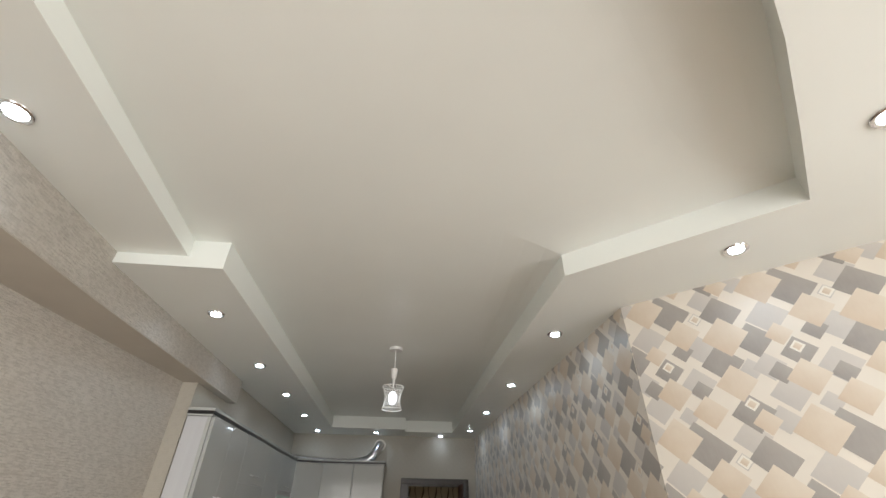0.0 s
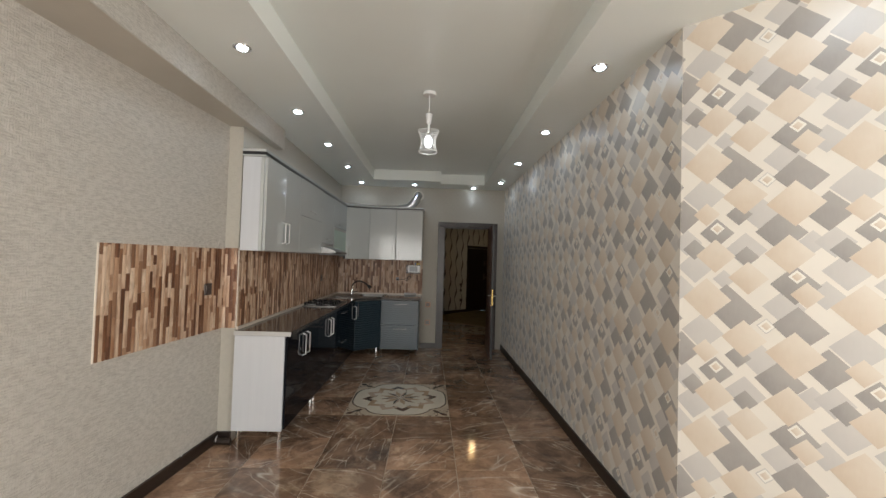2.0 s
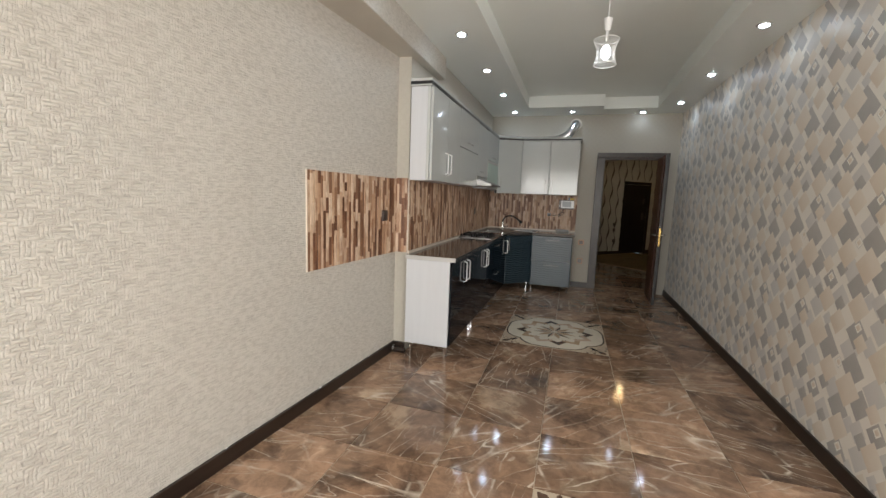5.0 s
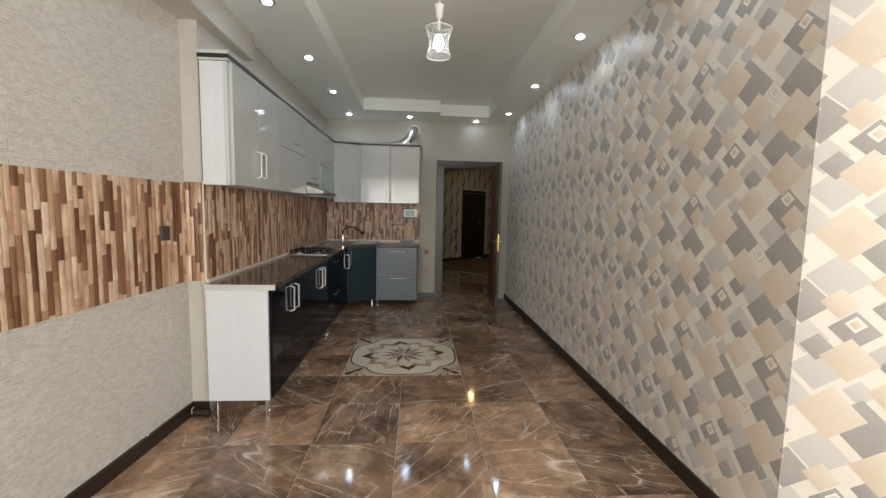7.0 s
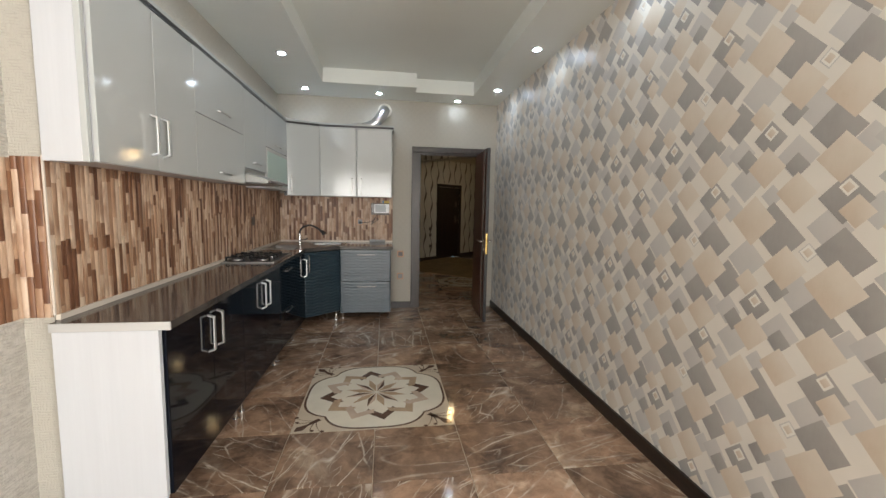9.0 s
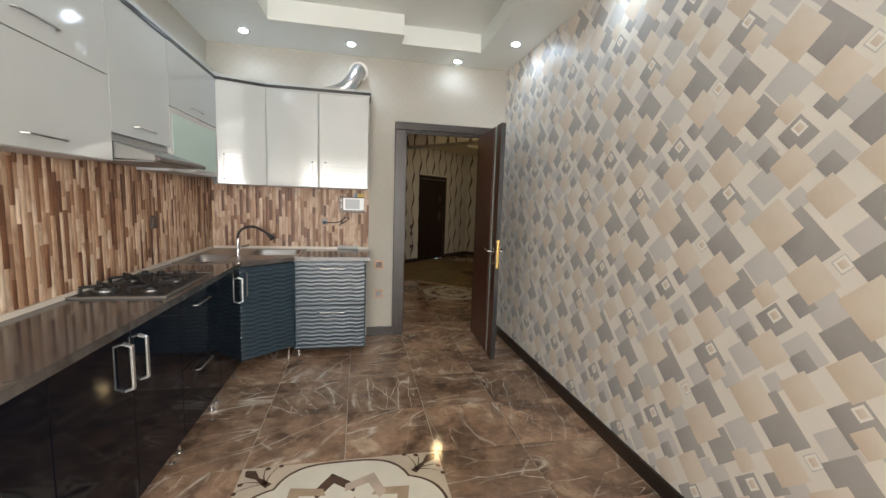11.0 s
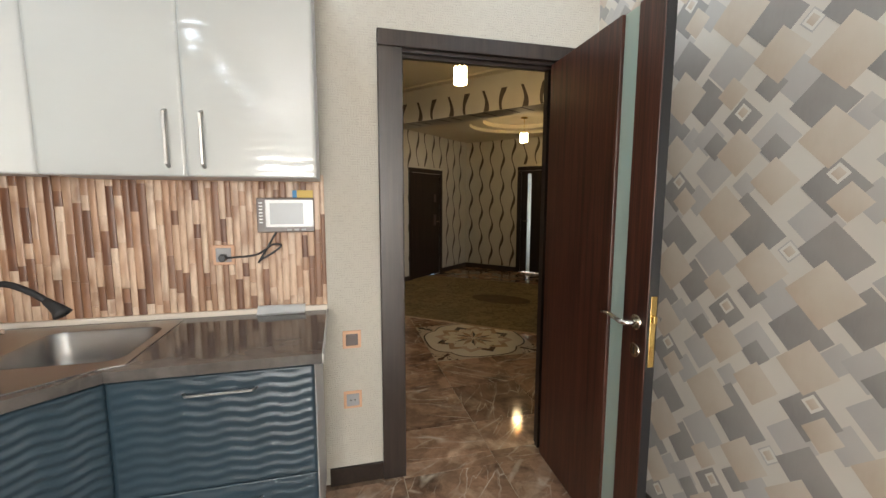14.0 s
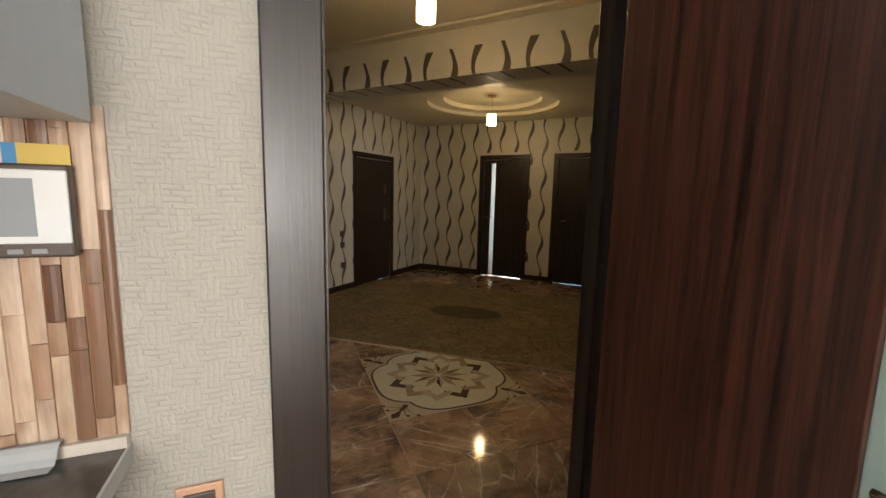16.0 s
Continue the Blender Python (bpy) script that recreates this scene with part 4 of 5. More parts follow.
door(c, "flap", w - 0.003, UZ1 - 1.655 - 0.004, M["white"], 0.0015, 0.002, (w / 2, 0.055, False, 0.22))
c, w = wall_unit(-1.29, -0.445, UZ0 - 0.005, "white wall cabinet with a frosted glass flap below a white one")
g = door(c, "glass_flap", w - 0.003, 0.385, M["edge"], 0.0015, 0.002, (w / 2, 0.02, False, 0.22), label="aluminium-framed frosted glass flap")
part("pane", box(0.03, w - 0.033, -0.0205, -0.012, 0.035, 0.35), M["glass"], g, "frosted pale green glass")
door(c, "flap", w - 0.003, 0.380, M["white"], 0.0015, 0.392, (w / 2, 0.05, False, 0.22))
side = thing("end_panel", (-0.772, -3.645, UZ0 - 0.002), "white wood-grain end panel closing the wall cabinets", "panel")
part("board", box(0, 0.142, 0.0, 0.018, 0, UZ1 - UZ0, bevel=0.002), M["white_side"], side)
part("edge_post", box(0.143, 0.166, -0.002, 0.020, 0, UZ1 - UZ0, bevel=0.002), M["white"], side)

# corner and end-wall cabinets
CZ0 = 1.468
dx, dy = -0.245 - UX, UY + 0.435
ang, diag = math.degrees(math.atan2(dy, dx)), math.hypot(dx, dy)
c = thing("corner_wall_cabinet", (UX, -0.435, CZ0), "glossy white corner wall cabinet with one slanting door", "cabinet", GROUP_U, rz=ang)
part("body", box(0.004, diag - 0.004, 0.0, 0.17, 0, UZ1 - CZ0, bevel=0.0015), M["white_side"], c)
# added black strip imitates the shaded gap between the cabinets
part("edge_strip", box(-0.024, 0.003, -0.036, 0.0, 0, UZ1 - CZ0), M["black"], c, "black strip standing in for the dark gap at the corner")
door(c, "door", diag - 0.006, UZ1 - CZ0 - 0.004, M["white"], 0.003, 0.002, (0.055, 0.14, True, 0.21), 0.0001, seed=0.7)
c = thing("wall_cabinet", (-0.2435, UY, CZ0), "glossy white rippled wall cabinet with two doors", "cabinet", GROUP_U)
w = 0.8615
part("body", box(0.0, w, 0.0, 0.28, 0, UZ1 - CZ0, bevel=0.0015), M["white_side"], c)
half = w / 2
door(c, "door", half - 0.002, UZ1 - CZ0 - 0.004, M["white"], 0.001, 0.002, (half - 0.055, 0.125, True, 0.20), 0.0001)
door(c, "door", half - 0.002, UZ1 - CZ0 - 0.004, M["white"], half + 0.001, 0.002, (0.055, 0.125, True, 0.20), 0.0001, seed=half)

line = [(-0.775, -3.645), (UX, -3.645), (UX, -0.432), (-0.245, UY), (0.616, UY), (0.616, -0.01)]
cor = thing("cornice", (0, 0, 0), "white cornice with a black stripe on the wall cabinets", "cornice")
part("lower_band", rail(line, -0.02, 0.012, UZ1, UZ1 + 0.012), M["white"], cor)
part("stripe", rail(line, -0.02, 0.017, UZ1 + 0.012, UZ1 + 0.036), M["black"], cor, "black stripe")
part("upper_band", rail(line, -0.02, 0.019, UZ1 + 0.036, UZ1 + 0.056), M["white"], cor)

# cooker hood
hood = thing("cooker_hood", (UX, -1.895, 1.50), "slim stainless steel cooker hood below the wall cabinets", "hood")
part("casing", box(-0.17, 0.004, 0.0, 0.60, 0.045, 0.152, bevel=0.002), M["steel"], hood)
bm = bmesh.new()
prof = [(-0.005, 0.125), (0.19, 0.062), (0.19, 0.036), (-0.005, 0.040)]
ends = [[bm.verts.new((x, y, z)) for x, z in prof] for y in (0.0, 0.60)]
for i in range(len(prof)):
    j = (i + 1) % len(prof)
    bm.faces.new((ends[0][i], ends[0][j], ends[1][j], ends[1][i]))
bm.faces.new(ends[0]), bm.faces.new(ends[1])
part("visor", bm, M["hood_steel"], hood)
part("lip", box(0.188, 0.212, -0.002, 0.602, 0.032, 0.054, bevel=0.006), M["dark_plastic"], hood, "dark front lip")
part("filter", box(-0.15, 0.17, 0.04, 0.56, 0.030, 0.036, bevel=0.002), M["grey_plastic"], hood)

# exhaust pipe over the cabinets into the wall
pipe = thing("exhaust_pipe", (0, 0, 0), "flexible aluminium exhaust pipe lying on the cabinets and entering the wall", "pipe")
part("hose", tube([(-0.72, -1.45, 2.30), (-0.715, -0.9, 2.335), (-0.66, -0.35, 2.33), (-0.35, -0.13, 2.328), (0.15, -0.09, 2.328), (0.36, -0.12, 2.36), (0.47, -0.125, 2.46), (0.515, -0.08, 2.555), (0.525, 0.03, 2.575)],
                  lambda t: 0.046 + 0.014 * min(1.0, max(0.0, (t - 0.72) * 8)), 16, 0.0035, 0.011), M["foil"], pipe, smooth=True)
part("collar", cyl((0.525, -0.012, 2.575), 0.088, 0.012, 'y', 28, bevel=0.003), M["paper_white"], pipe, "white plaster collar")


# ---- sockets, switch, intercom ----
def plate_on_wall(name, at, rz, label, kind, group="wall sockets and switches"):
    s = thing(name, at, label, name.split("_")[-1], group, rz=rz)
    part("frame", box(-0.043, 0.043, -0.008, 0, -0.043, 0.043, bevel=0.003), M["dark_plastic"] if kind == "dark" else M["orange"], s, "" if kind == "dark" else "orange plastic frame")
    if kind == "switch":
        part("rocker", box(-0.028, 0.028, -0.013, -0.007, -0.028, 0.028, bevel=0.002), M["dark_plastic"], s)
    else:
        part("insert", box(-0.030, 0.030, -0.012, -0.007, -0.030, 0.030, bevel=0.002), M["grey_plastic"] if kind == "grey" else M["dark_plastic"], s)
        for q in (-0.0095, 0.0095):
            part("hole", cyl((q, -0.0135, 0), 0.0035, 0.002, 'y', 10), M["black"], s)
    return s


plate_on_wall("light_switch", (0.738, 0, 0.730), 0, "dark switch in an orange frame by the doorway", "switch")
plate_on_wall("wall_socket", (0.736, 0, 0.430), 0, "grey socket in an orange frame near the skirting", "grey")
plate_on_wall("wall_socket", (0.212, -0.012, 1.153), 0, "grey socket in an orange frame on the backsplash", "grey")
plate_on_wall("wall_socket", (LX + 0.012, -1.12, 1.19), 90, "brown socket on the wood-strip backsplash", "dark")
nang = math.degrees(math.atan2(NICHE[0][1] - NICHE[1][1], NICHE[0][0] - NICHE[1][0]))
nd = Vector((NICHE[0][0] - NICHE[1][0], NICHE[0][1] - NICHE[1][1])).normalized()
nn = Vector((nd.y, -nd.x))
q = Vector(NICHE[0]) - nd * 0.22 + nn * 0.011
plate_on_wall("wall_socket", (q.x, q.y, 1.22), nang, "brown socket on the wood-strip panel of the recessed wall", "dark")

mon = thing("video_intercom", (0.473, -0.012, 1.322), "video intercom with a grey screen and white bezel on the backsplash", "intercom")
part("housing", box(-0.12, 0.115, -0.022, 0, -0.075, 0.075, bevel=0.004), M["dark_plastic"], mon)
part("bezel", box(-0.085, 0.113, -0.0245, -0.02, -0.052, 0.066, bevel=0.002), M["white_plastic"], mon, "white bezel")
part("screen", box(-0.066, 0.07, -0.026, -0.023, -0.040, 0.052), M["screen"], mon)
for k in range(7):
    part("button", box(-0.110, -0.096, -0.025, -0.021, 0.050 - 0.014 * k, 0.055 - 0.014 * k), M["white_plastic"], mon)
for k in range(3):
    part("key", box(0.0 + 0.03 * k, 0.02 + 0.03 * k, -0.025, -0.021, -0.068, -0.060, bevel=0.001), M["grey_plastic"], mon)
st = thing("sticker", (0.545, -0.0125, 1.412), "yellow and blue paper label stuck above the intercom", "label")
part("paper", box(-0.028, 0.04, -0.001, 0, -0.018, 0.018), M["yellow"], st)
part("stripe", box(-0.046, -0.028, -0.001, 0, -0.018, 0.018), M["blue"], st)
cord = thing("power_cord", (0.212, -0.02, 1.13), "black power cord tied in a loose knot", "cord")
part("plug", cyl((0.0, -0.03, 0.012), 0.016, 0.028, 'y', 14, bevel=0.003), M["black"], cord)
part("cable", tube([(0.0, -0.03, 0.012), (0.05, -0.02, 0.014), (0.11, -0.015, 0.018), (0.15, -0.02, 0.03), (0.20, -0.022, 0.065), (0.235, -0.015, 0.06), (0.20, -0.02, 0.03), (0.15, -0.024, 0.0),
                    (0.14, -0.02, -0.012), (0.165, -0.018, 0.03), (0.19, -0.012, 0.075), (0.215, -0.006, 0.118)], 0.0042, 8, step=0.008), M["black"], cord, smooth=True)
tr = thing("paper_sheet", (0.44, -0.004, WT1), "white folded paper sheet lying over the worktop's pale trim", "paper")
sheet = bmesh.new()
fold = [(0.0, 0.030), (-0.020, 0.035), (-0.027, 0.028), (-0.033, 0.014), (-0.040, 0.003), (-0.058, 0.001)]
rows = [[sheet.verts.new((x + 0.12 * y, y * (1.0 + 0.25 * x), z + 0.002 * math.sin(9 * x + 40 * y) ** 2)) for x in (-0.1, -0.06, -0.02, 0.02, 0.06, 0.1)] for y, z in fold]
for p, q in zip(rows, rows[1:]):
    for k in range(5):
        sheet.faces.new((p[k], p[k + 1], q[k + 1], q[k]))
bmesh.ops.solidify(sheet, geom=sheet.faces[:], thickness=0.0012)
part("sheet", sheet, M["white_plastic"], tr)

# ---- the doorway and its open door ----
DX0, DX1, DZ = 0.985, 1.757, 2.055
fr = thing("door_frame", (0, 0, 0), "dark wenge door frame with a wide casing", "door frame", kind="structure")
for y0, y1, back in ((-0.028, 0.0, 0.004), (0.10, 0.122, -0.014)):
    part("casing", box(DX0 - 0.108, DX0 + back, y0, y1, 0, DZ + 0.012, bevel=0.004), M["frame_wood"], fr)
    part("casing", box(DX1 - back, DX1 + 0.132, y0, y1, 0, DZ + 0.012, bevel=0.004), M["frame_wood"], fr)
    part("casing", box(DX0 - 0.108, DX1 + 0.132, y0, y1, DZ + 0.014, DZ + 0.085, bevel=0.004), M["frame_wood"], fr)
part("jamb", box(0.966, DX0, -0.001, 0.099, 0, DZ), M["frame_wood"], fr)
part("jamb", box(DX1, 1.814, -0.001, 0.099, 0, DZ), M["frame_wood"], fr)
part("jamb", box(0.966, 1.814, -0.001, 0.099, DZ, 2.074), M["frame_wood"], fr)
for a in ((DX0, DX0 + 0.014, 0.03, 0.06, 0, DZ - 0.014), (DX1 - 0.014, DX1, 0.03, 0.06, 0, DZ - 0.014), (DX0, DX1, 0.03, 0.06, DZ - 0.014, DZ)):
    part("stop", box(*a), M["frame_wood"], fr)


def leaf(name, at, rz, label, w=0.778, h=2.035, glass=(0.558, 0.652), lit=False):
    """A door leaf; local x runs from the hinges to the lock, local y through its thickness."""
    d = tagged(thing(name, at, label, "door", "", "structure", rz))
    g0, g1 = glass
    m = M["mahogany"]
    part("panel", box(0.0, g0, -0.02, 0.02, 0, h, bevel=0.002), m, d)
    part("stile", box(g1, w, -0.02, 0.02, 0, h, bevel=0.002), m, d)
    part("pane", box(g0, g1, -0.006, 0.006, 0.0, h), M["pane"] if lit else M["glass"], d, "frosted glass strip")
    part("edge_seal", box(w, w + 0.003, -0.017, 0.017, 0, h), M["black"], d)
    return d


la = math.degrees(math.atan2(-0.774, -0.040))
lf = leaf("door_1", (DX1 - 0.012, -0.032, 0.012), la, "dark mahogany door standing open, with a frosted glass strip")
W = 0.778
for sgn in (1, -1):
    y = -0.02 * sgn
    rose = part("rosette", cyl((W - 0.047, min(y, y - 0.008 * sgn), 0.958), 0.026, 0.008, 'y', 24, bevel=0.002), M["nickel"], lf, "satin nickel rosette")
    part("lever", tube([(W - 0.047, y, 0.958), (W - 0.047, y - 0.045 * sgn, 0.958), (W - 0.067, y - 0.055 * sgn, 0.959), (W - 0.122, y - 0.055 * sgn, 0.968), (W - 0.179, y - 0.052 * sgn, 0.963)], lambda t: 0.010 - 0.003 * t, 12), M["chrome"], lf, "chrome lever", smooth=True)
    part("key_plate", cyl((W - 0.047, min(y, y - 0.007 * sgn), 0.857), 0.025, 0.007, 'y', 24, bevel=0.002), M["nickel"], lf)
    part("key_hole", box(W - 0.050, W - 0.044, min(y - 0.0075 * sgn, y - 0.0065 * sgn), max(y - 0.0075 * sgn, y - 0.0065 * sgn), 0.844, 0.867), M["black"], lf)
lk = part("lock_plate", box(W + 0.002, W + 0.006, -0.011, 0.011, 0.812, 1.058, bevel=0.001), M["brass"], lf, "polished brass lock plate")
part("latch", box(W + 0.005, W + 0.017, -0.006, 0.008, 0.967, 0.992, bevel=0.002), M["brass"], lk)
part("bolt", box(W + 0.005, W + 0.009, -0.007, 0.007, 0.857, 0.882), M["brass"], lk)
for z in (0.25, 1.80):
    part("hinge", cyl((-0.004, 0.024, z), 0.008, 0.10, 'z', 12), M["chrome"], lf)

# ---- lamps ----
SPOTS = [(-0.408, -4.52), (-0.414, -3.48), (-0.40, -2.5), (-0.394, -1.455), (-0.394, -0.35), (2.22, -5.59), (1.76, -4.48), (1.785, -3.2),
         (1.80, -1.968), (1.808, -0.71), (0.459, -0.30), (1.443, -0.147), (2.16, -6.33)]


def spot(x, y, z):
    s = thing("downlight", (x, y, z), "round chrome recessed downlight with a lit glass centre", "downlight", "ceiling downlights")
    bm = bmesh.new()
    prof = [(0.052, 0.0), (0.052, -0.004), (0.046, -0.009), (0.036, -0.007), (0.033, 0.002)]
    rings = [[bm.verts.new((r * math.cos(a), r * math.sin(a), h)) for a in (2 * math.pi * i / 28 for i in range(28))] for r, h in prof]
    for r, q in zip(rings, rings[1:]):
        for i in range(28):
            j = (i + 1) % 28
            bm.faces.new((r[i], r[j], q[j], q[i]))
    part("ring", bm, M["chrome"], s, "chrome ring", smooth=True)
    part("lens", cyl((0, 0, -0.014), 0.030, 0.012, 'z', 20, bevel=0.004), M["led"], s, "lit glass lens")
    lamp("downlight_beam", 'SPOT', Matrix.Translation((x, y, z - 0.03)), SPOT_WATTS * (0.28 if y > -0.25 else 1.0), (0.68, 0.83, 1.0), 0.03, None, 165)


for x, y in SPOTS:
    spot(x, y, H)
spot(-0.56, -5.97, MID)

pen = thing("pendant_lamp", (0.70, -3.60, TRAY), "white wire-cage pendant lamp with a lit bulb", "lamp")
part("canopy", cyl((0, 0, -0.026), 0.055, 0.026, 'z', 28, bevel=0.006), M["white_plastic"], pen)
part("stem", cyl((0, 0, -0.335), 0.008, 0.075, 'z', 12), M["white_plastic"], pen)
part("cord", cyl((0, 0, -0.18), 0.003, 0.16, 'z', 8), M["white_plastic"], pen)
part("socket", cyl((0, 0, -0.265), 0.018, 0.085, 'z', 20, r2=0.030, bevel=0.003), M["white_plastic"], pen)
cage = part("shade", box(-0.002, 0.002, -0.002, 0.002, -0.337, -0.329), M["white_plastic"], pen, "white wire cage")
for r, z in ((0.086, -0.325), (0.078, -0.495)):
    part("hoop", tube([(r * math.cos(a), r * math.sin(a), z) for a in (2 * math.pi * i / 24 for i in range(25))], 0.003, 6), M["white_plastic"], cage)
for k in range(24):
    pts = []
    for i in range(7):
        t = i / 6
        a = 2 * math.pi * k / 24 + 0.85 * t
        r = 0.086 - 0.028 * math.sin(math.pi * t) * 0.75 - 0.008 * t
        pts.append((r * math.cos(a), r * math.sin(a), -0.325 - 0.17 * t))
    part("wire", tube(pts, 0.0015, 5, step=0.03), M["white_plastic"], cage)
for k in range(3):
    a = 2 * math.pi * k / 3
    part("arm", tube([(0.015 * math.cos(a), 0.015 * math.sin(a), -0.333), (0.086 * math.cos(a), 0.086 * math.sin(a), -0.325)], 0.002, 5), M["white_plastic"], cage)
bm = bmesh.new()
bmesh.ops.create_uvsphere(bm, u_segments=20, v_segments=14, radius=0.034, matrix=Matrix.LocRotScale((0, 0, -0.41), None, (1, 1, 1.5)))
part("bulb", bm, M["bulb"], pen, "lit bulb", smooth=True)
lamp("pendant_light", 'POINT', Matrix.Translation((0.70, -3.60, TRAY - 0.45)), PENDANT_WATTS, (0.88, 0.94, 1.0), 0.035)

# ---- backsplashes ----
strips("backsplash_panel", (0.632 - 1.42, 0.0), 0, 1.42, WT1 + 0.022, CZ0 + 0.03, "wood-strip backsplash on the end wall above the sink", 300, 11)
strips("backsplash_panel", (LX, -3.62), 90, 3.61, WT1 + 0.022, UZ0 + 0.02, "wood-strip backsplash along the side wall above the worktop", 300, 12)
q = Vector(NICHE[0]) - nd * 1.14
strips("backsplash_panel", (q.x, q.y), nang, 1.135, 0.899, 1.528, "wood-strip panel on the recessed side wall", 300, 13)
strips("backsplash_panel", (-0.896, -3.62), 0, 0.104, 0.899, 1.536, "narrow wood-strip panel on the wall's return", 300, 14)

# ---- the hallway ----
HA = radians(41.9)
U = Vector((math.cos(HA), math.sin(HA), 0))
V = Vector((math.sin(HA), -math.cos(HA), 0))
CN = Vector((3.284, 6.276, 0))
HH = 2.62                              # the far bay's ceiling
HW = 2.78                              # the near part's ceiling


def slab(a, b, z0, z1, thick, gaps=()):
    """An upright wall from a to b with openings (s0, s1, top); its thickness lies to the left of the way."""
    d = (b - a).normalized()
    ln = (b - a).length
    nrm = Vector((-d.y, d.x, 0))
    bm = bmesh.new()
    s = 0.0
    spans = []
    for g0, g1, gt in sorted(gaps):
        spans += [(s, g0, z0, z1), (g0, g1, gt, z1)]
        s = g1
    spans.append((s, ln, z0, z1))
    for s0, s1, lo, hi in spans:
        own = box(s0, s1, 0, thick, lo, hi)
        bmesh.ops.transform(own, matrix=Matrix(((d.x, nrm.x, 0, a.x), (d.y, nrm.y, 0, a.y), (0, 0, 1, 0), (0, 0, 0, 1))), verts=own.verts[:])
        merged(own, bm)
    return bm


def ribbons(parent, a, b, z0, z1, side, gaps=(), pitch=0.235, phase=0.0, fat=1.0):
    """Printed wavy ribbons that swell and thin as they rise."""
    d = (b - a).normalized()
    ln, nrm = (b - a).length, Vector((-d.y, d.x, 0)) * side
    bm = bmesh.new()
    k, s = 0, 0.11
    while s < ln - 0.05:
        sgn = 1 if k % 2 else -1
        prev = None
        for i in range(61):
            z = z0 + (z1 - z0) * i / 60
            c = s + 0.034 * sgn * math.sin(2 * math.pi * z / 0.52 + phase)
            w = 0.019 * fat + 0.040 * (0.5 + 0.5 * sgn * math.sin(2 * math.pi * z / 0.52 + phase + 1.1)) ** 2
            if any(g0 - 0.07 < c < g1 + 0.07 and z < gt + 0.09 for g0, g1, gt in gaps):
                prev = None
                continue
            row = [bm.verts.new(a + d * (c + q) + nrm * 0.0015 + Vector((0, 0, z))) for q in (-w / 2, w / 2)]
            if prev:
                bm.faces.new((prev[0], prev[1], row[1], row[0]))
            prev = row
        s += pitch
        k += 1
    ob = part("ribbon_print", bm, M["hall_ribbon"], parent)
    ob["kind"] = "stuff"


WA0 = CN - U * 4.6
WB1 = CN + V * 5.4
gapA = [(4.6 - 1.855, 4.6 - 1.0, 1.865)]
gapB = [(1.225, 1.925, 1.95), (2.455, 3.235, 1.955)]
wa = setting("wall_hall_1", slab(WA0, CN, 0, 3.0, 0.12, gapA), M["hall_paper"], "hallway wall with wavy brown ribbon wallpaper", "wall")
wb = setting("wall_hall_2", slab(CN, WB1, 0, 3.0, 0.12, gapB), M["hall_paper"], "hallway end wall with wavy brown ribbon wallpaper", "wall")
ribbons(wa, WA0, CN, 0.09, HH, -1, gapA)
ribbons(wb, CN, WB1, 0.09, HH, -1, gapB)
setting("wall_hall_3", slab(Vector((-3.2, 0.14, 0)), WA0, 0, 3.0, 0.12), M["hall_paper"], "plain papered hallway side wall", "wall")
setting("wall_hall_4", slab(WB1, Vector((6.8, 0.14, 0)), 0, 3.0, 0.12), M["hall_paper"], "plain papered hallway side wall", "wall")
hn = box(-3.3, -1.2, 0.0, 0.14, 0, 3.0)
box(2.15, 6.9, 0.0, 0.14, 0, 3.0, bm=hn)
setting("wall_hall_5", hn, M["hall_paper"], "plain papered hallway wall beside the kitchen", "wall")
skirt = rail([tuple(WA0.xy), tuple((WA0 + U * (gapA[0][0] - 0.07)).xy)], 0, 0.016, 0, 0.085)
rail([tuple((WA0 + U * (gapA[0][1] + 0.07)).xy), tuple(CN.xy), tuple((CN + V * 1.15).xy)], 0, 0.016, 0, 0.085, bm=skirt)
rail([tuple((CN + V * 2.0).xy), tuple((CN + V * 2.38).xy)], 0, 0.016, 0, 0.085, bm=skirt)
setting("baseboard_2", skirt, M["skirting"], "dark wood skirting in the hallway", "baseboard")


